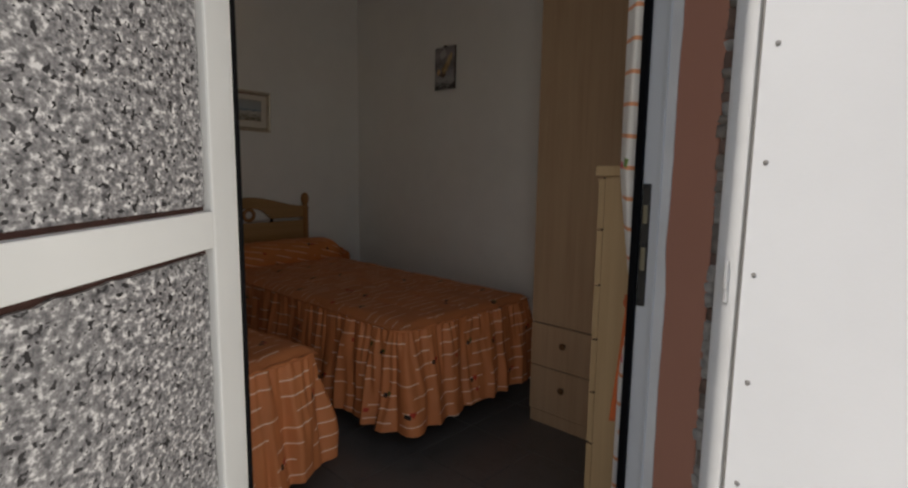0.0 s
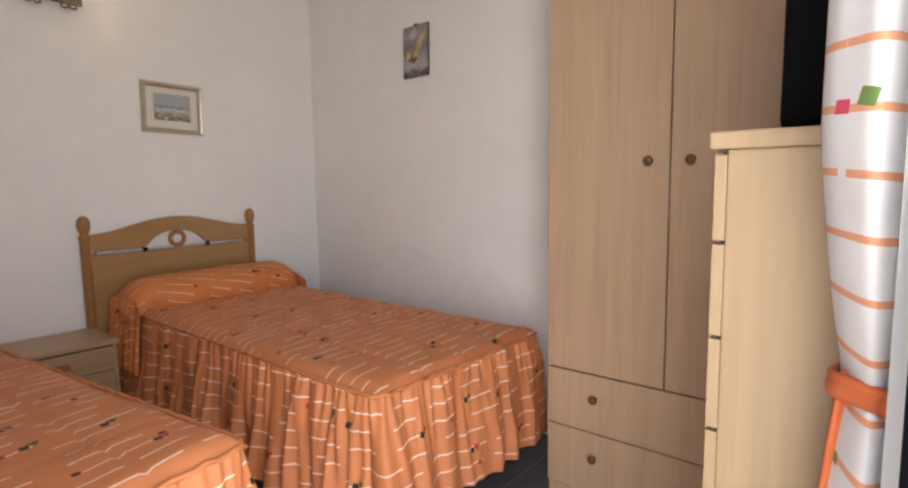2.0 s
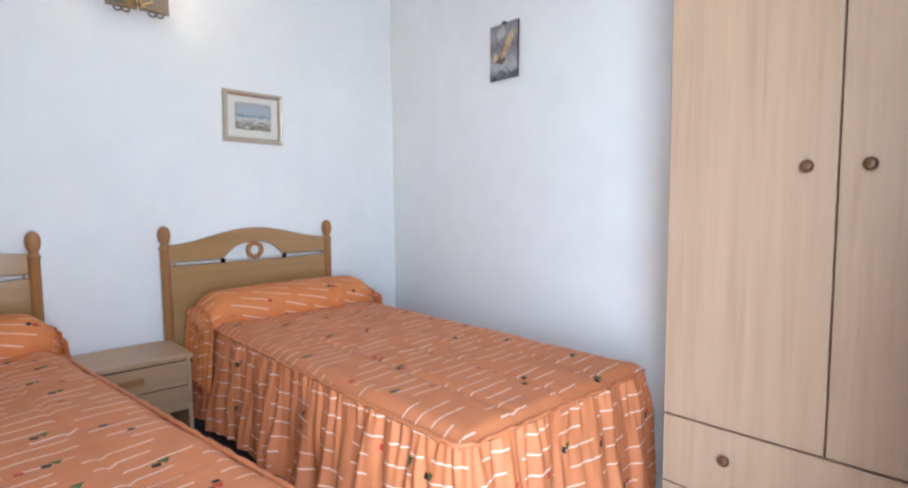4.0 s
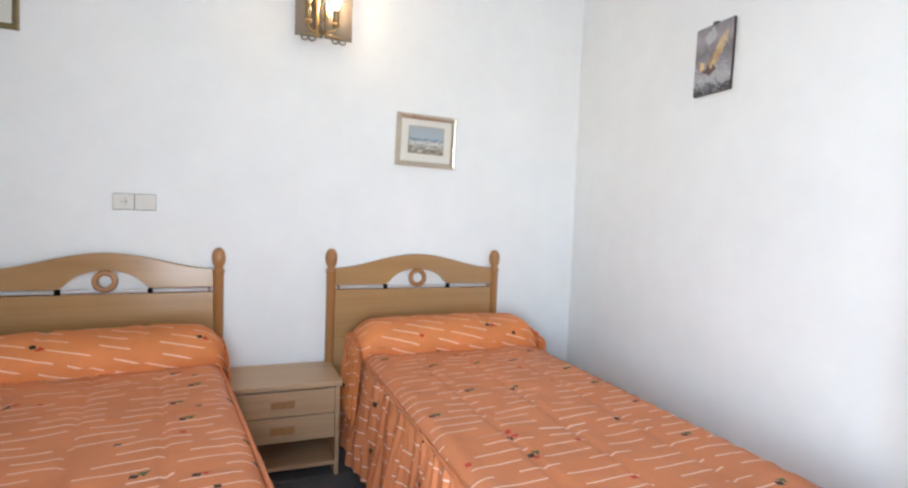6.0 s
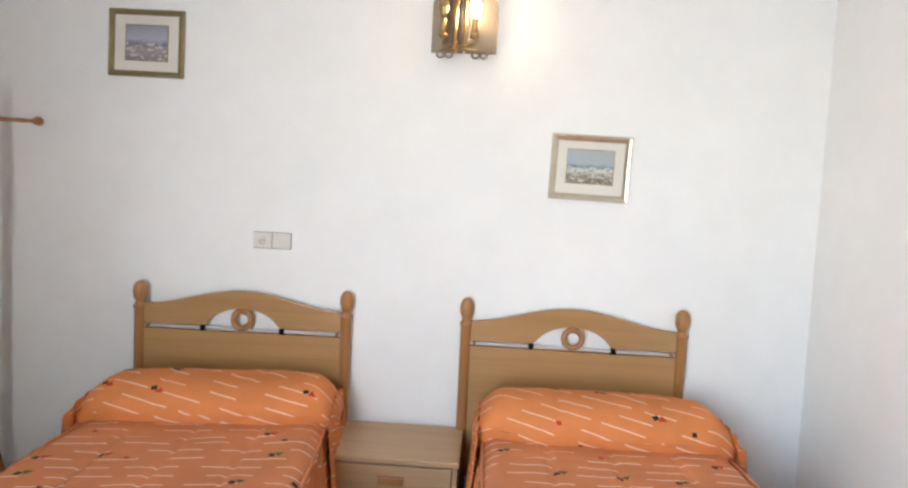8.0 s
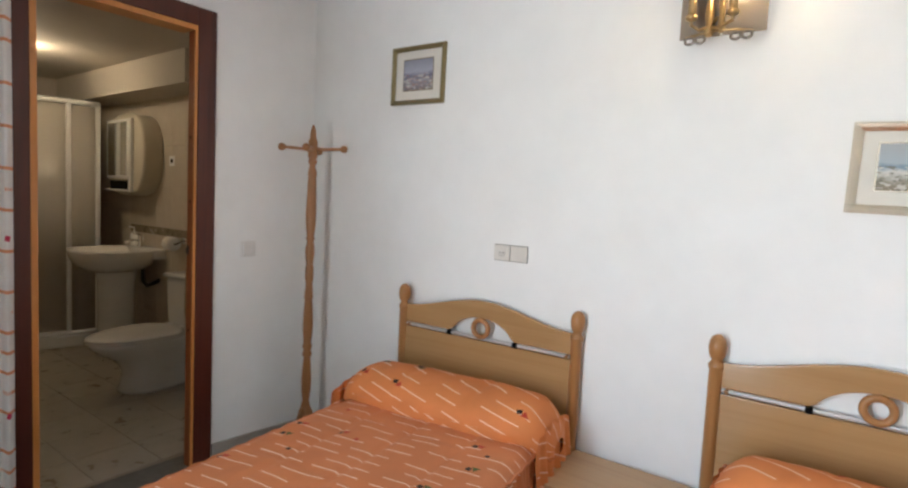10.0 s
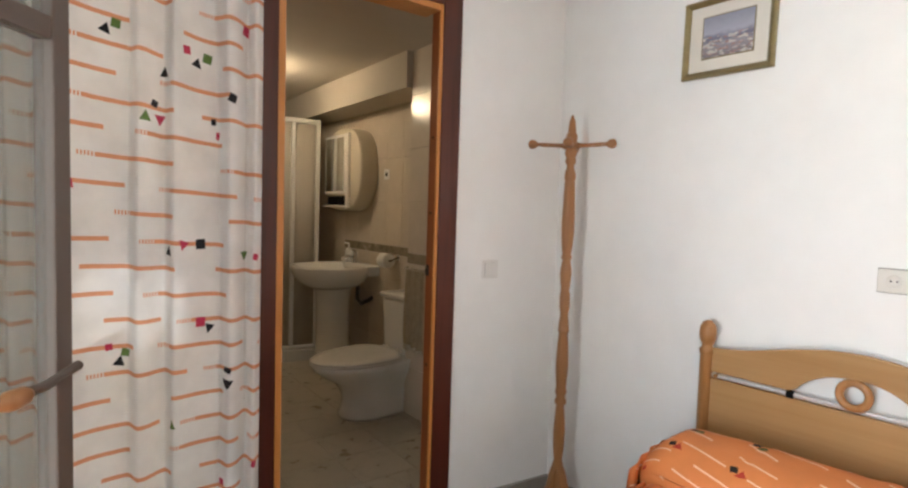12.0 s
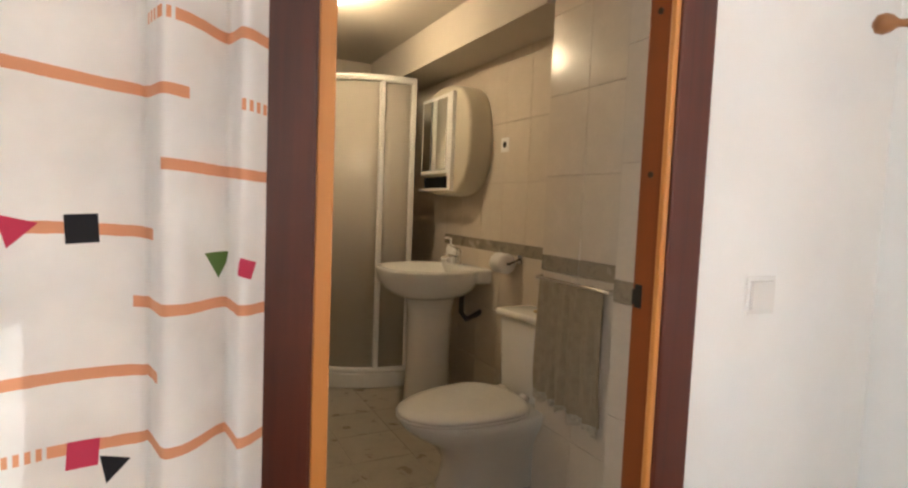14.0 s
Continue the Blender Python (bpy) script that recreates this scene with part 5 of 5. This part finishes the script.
def mirror_cabinet():
    m = thing("mirror_cabinet", BX0, -2.22, 1.62, "cream oval-backed bathroom cabinet with a mirror door", "bathroom cabinet")
    n = 36
    pts = []
    for i in range(n):
        a = 2 * math.pi * i / n
        pts.append((0.34 * (abs(math.cos(a)) ** 0.75) * (1 if math.cos(a) > 0 else -1), 0.335 * (abs(math.sin(a)) ** 0.8) * (1 if math.sin(a) > 0 else -1)))
    part("shell", outline(pts, 0.155, 0, 0.0, None, 0.02), plain("cream_moulded_plastic", (0.60, 0.55, 0.44), 0.3, 0, 5, 0.05, 0.03), m, "cream moulded shell", True)
    d = part("mirror_door", block((0.155, -0.30, -0.20), (0.172, 0.115, 0.285), 0.006), PLASTIC, m, "white framed mirror door")
    part("mirror", block((0.1725, -0.275, -0.175), (0.1745, 0.075, 0.262)), MIRROR, d, "mirror glass")
    part("shelf", block((0.10, -0.30, -0.305), (0.185, 0.16, -0.290), 0.004), PLASTIC, m)
    # black plate on the shell in place of a recess in shade
    part("shelf_recess", block((0.150, -0.27, -0.290), (0.158, 0.13, -0.215)), BLACK, m)
    part("side_rail", block((0.155, 0.118, -0.30), (0.18, 0.16, 0.285), 0.004), PLASTIC, m)


def shower():
    s = thing("shower_cabin", BX0 + 0.25, BY0 - 0.05, 0, "quadrant shower cabin with white frame and frosted panes", "shower")
    R = 0.90
    arc = [(R * math.cos(math.pi / 2 * k / 20), R * math.sin(math.pi / 2 * k / 20)) for k in range(21)]
    part("tray", outline([(0.004, 0.004)] + arc, 0.10, 2, 0.0, None, 0.012), CERAMIC, s, "white raised tray")
    for z in (0.115, 2.02):
        part("rail", tube([(0.97 * x, 0.97 * y, z) for x, y in arc], 0.022, 10), PLASTIC, s, "white curved rail", True)
    for k in (0, 9, 17, 20):
        x, y = arc[k]
        part("post", block((0.97 * x - 0.016, 0.97 * y - 0.016, 0.10), (0.97 * x + 0.016, 0.97 * y + 0.016, 2.04), 0.004), PLASTIC, s)
    for a, b in ((0, 9), (9, 17), (17, 20)):
        p = part("pane", sheet(b - a, 1, lambda q, t, a=a, b=b: (0.965 * R * math.cos(math.pi / 2 * (a + (b - a) * q) / 20), 0.965 * R * math.sin(math.pi / 2 * (a + (b - a) * q) / 20), 0.12 + 1.89 * t), lambda q, t: (q, t)), FROST, s, "frosted pane", True)
        so = p.modifiers.new("thick", "SOLIDIFY")
        so.thickness = 0.004


def bath_small():
    h = thing("toilet_roll_holder", BX0, -1.60, 0.93, "white paper roll on a dark wall holder", "toilet roll")
    part("roll", lathe([(0.020, -0.05), (0.052, -0.05), (0.054, -0.045), (0.054, 0.045), (0.052, 0.05), (0.020, 0.05)], 26, None, pose(0.075, 0, 0, 90)), PAPER, h, "", True)
    part("arm", tube([(0.0, 0.065, 0.03), (0.075, 0.066, 0.0), (0.075, -0.06, 0.0)], 0.006), LOCK, h)
    part("wall_plate", block((0, 0.045, 0.0), (0.010, 0.085, 0.05), 0.004), CHROME, h)
    tw = thing("hand_towel", PIER, -0.80, 0.39, "grey green fringed towel hanging from a wall bar", "towel")
    def hang(q, r):
        fold = 0.013 * math.sin(31 * q + 1.5 * math.sin(3 * r)) + 0.007 * math.sin(67 * q + 2)
        return (0.034 + fold * (0.2 + 0.8 * r), -0.190 + 0.38 * q + 0.012 * r * math.sin(9 * q), 0.545 - 0.47 * r - 0.035 * r * q)
    part("fabric", sheet(80, 40, hang, lambda q, r: (q, r)), TOWEL, tw, "", True).modifiers.new("thick", "SOLIDIFY").thickness = 0.006
    def fringe(q, r):
        x, y, z = hang(q, 1.0)
        return (x + 0.004 * math.sin(90 * q), y, z - (0.030 + 0.014 * math.sin(21 * q)) * r)
    part("fringe", sheet(80, 4, fringe, lambda q, r: (q, r)), LACE, tw, "pale lace fringe", True)
    part("bar", tube([(0.030, -0.22, 0.548), (0.030, 0.22, 0.548)], 0.008), CHROME, tw)
    for k in (-0.215, 0.215):
        part("mount", lathe([(0.016, 0), (0.012, 0.01), (0.008, 0.03)], 12, None, pose(0, k, 0.548, 0, 90, 0)), CHROME, tw)
    e = thing("wall_socket", BX0, -1.735, 1.575, "small white socket beside the cabinet", "socket")
    part("plate", block((0, -0.040, -0.040), (0.010, 0.040, 0.040), 0.004), PLASTIC, e)
    part("socket_well", lathe([(0.018, 0), (0.018, 0.002), (0.001, 0.002)], 18, None, pose(0.0095, 0, 0, 0, 90, 0)), BLACK, e)
    l = thing("ceiling_lamp", -3.55, -2.0, 2.30, "round glowing ceiling lamp in the bathroom", "ceiling lamp")
    part("base", lathe([(0.062, -0.015), (0.07, 0.0)], 28), PLASTIC, l)
    part("shade", lathe([(0.001, -0.070), (0.03, -0.064), (0.05, -0.045), (0.056, -0.015)], 28), BATHGLOW, l, "glowing glass shade", True).visible_shadow = False
    br = thing("toilet_brush", BX0 + 0.10, -1.50, 0.0, "white toilet brush in its pot", "brush")
    part("pot", lathe([(0.045, 0), (0.05, 0.01), (0.045, 0.13), (0.04, 0.13), (0.04, 0.02)], 18), PLASTIC, br, "", True)
    part("handle", tube([(0, 0, 0.05), (0, 0, 0.40)], 0.006), PLASTIC, br)


toilet()
basin()
mirror_cabinet()
shower()
bath_small()


# ---- tiles ----
def tile_mesh(name, w, h, d, material):
    bm = block((-w / 2, -h / 2, -d), (w / 2, h / 2, 0))
    bmesh.ops.bevel(bm, geom=[e for e in bm.edges if e.verts[0].co.z > -1e-5 and e.verts[1].co.z > -1e-5], offset=0.0015, segments=1, affect="EDGES")
    bmesh.ops.recalc_face_normals(bm, faces=bm.faces[:])
    me = bpy.data.meshes.new(name)
    bm.to_mesh(me)
    bm.free()
    me.materials.append(material)
    return me


def lay(parent, mesh, m):
    ob = new("tile", mesh)
    ob.parent = bpy.data.objects[parent]
    ob.matrix_basis = m
    return ob


rng = random.Random(11)
ft = tile_mesh("floor_tile", 0.330, 0.330, 0.012, FLOORTILE)
for i in range(10):
    for j in range(11):
        x, y = -4.10 + 0.3335 * i, 0.16 + 0.17 + 0.3335 * j
        if x < XE + 0.05 and y < north(x) + 0.1:
            lay("floor", ft, pose(x, y, rng.uniform(-0.0004, 0.0004), 0, 0, rng.choice((0, 90, 180, 270))))
bt = tile_mesh("bath_floor_tile", 0.298, 0.298, 0.012, BATHTILE)
for i in range(6):
    for j in range(11):
        x, y = -4.33 + 0.301 * i, -3.18 + 0.301 * j
        if x < BX1 and y < 0.05:
            lay("floor_bath", bt, pose(x, y, rng.uniform(-0.0004, 0.0004), 0, 0, rng.choice((0, 90, 180, 270))))
WT, HT = 0.2485, 0.3285
wt_mesh, bd_mesh = tile_mesh("wall_tile", WT, HT, 0.008, WALLTILE), tile_mesh("border_tile", WT, 0.062, 0.009, BORDER)


def tiled(x, y0, y1, top):
    """Tiles on a face that looks along +x."""
    n = max(1, round((y1 - y0) / 0.25))
    k = (y1 - y0) / n
    zs = [0.145, 0.475, 0.805]
    for i in range(n):
        y = y0 + k * (i + 0.5)
        s = k / 0.25
        for z in zs:
            lay("wall_bath", wt_mesh, pose(x + 0.006, y, z, 90, 0, 90) @ Matrix.Diagonal((s, 1, 1, 1)))
        lay("wall_bath", bd_mesh, pose(x + 0.008, y, 1.003, 90, 0, 90) @ Matrix.Diagonal((s, 1, 1, 1)))
        z = 1.2
        while z - 0.16 < top:
            lay("wall_bath", wt_mesh, pose(x + 0.006, y, z, 90, 0, 90) @ Matrix.Diagonal((s, 1, 1, 1)))
            z += 0.33


tiled(BX0, -2.45, -1.024, 2.0)
tiled(PIER, -1.022, -0.292, 2.2)
tiled(NOOK, -0.29, 0.055, 2.2)
bs = tile_mesh("far_wall_tile", WT, HT, 0.008, WALLTILE)
for i in range(6):
    for r in range(7):
        lay("wall_bath", bs, pose(BX0 + 0.13 + 0.25 * i, BY0 + 0.006, 0.145 + 0.33 * r, 90, 0, 180))
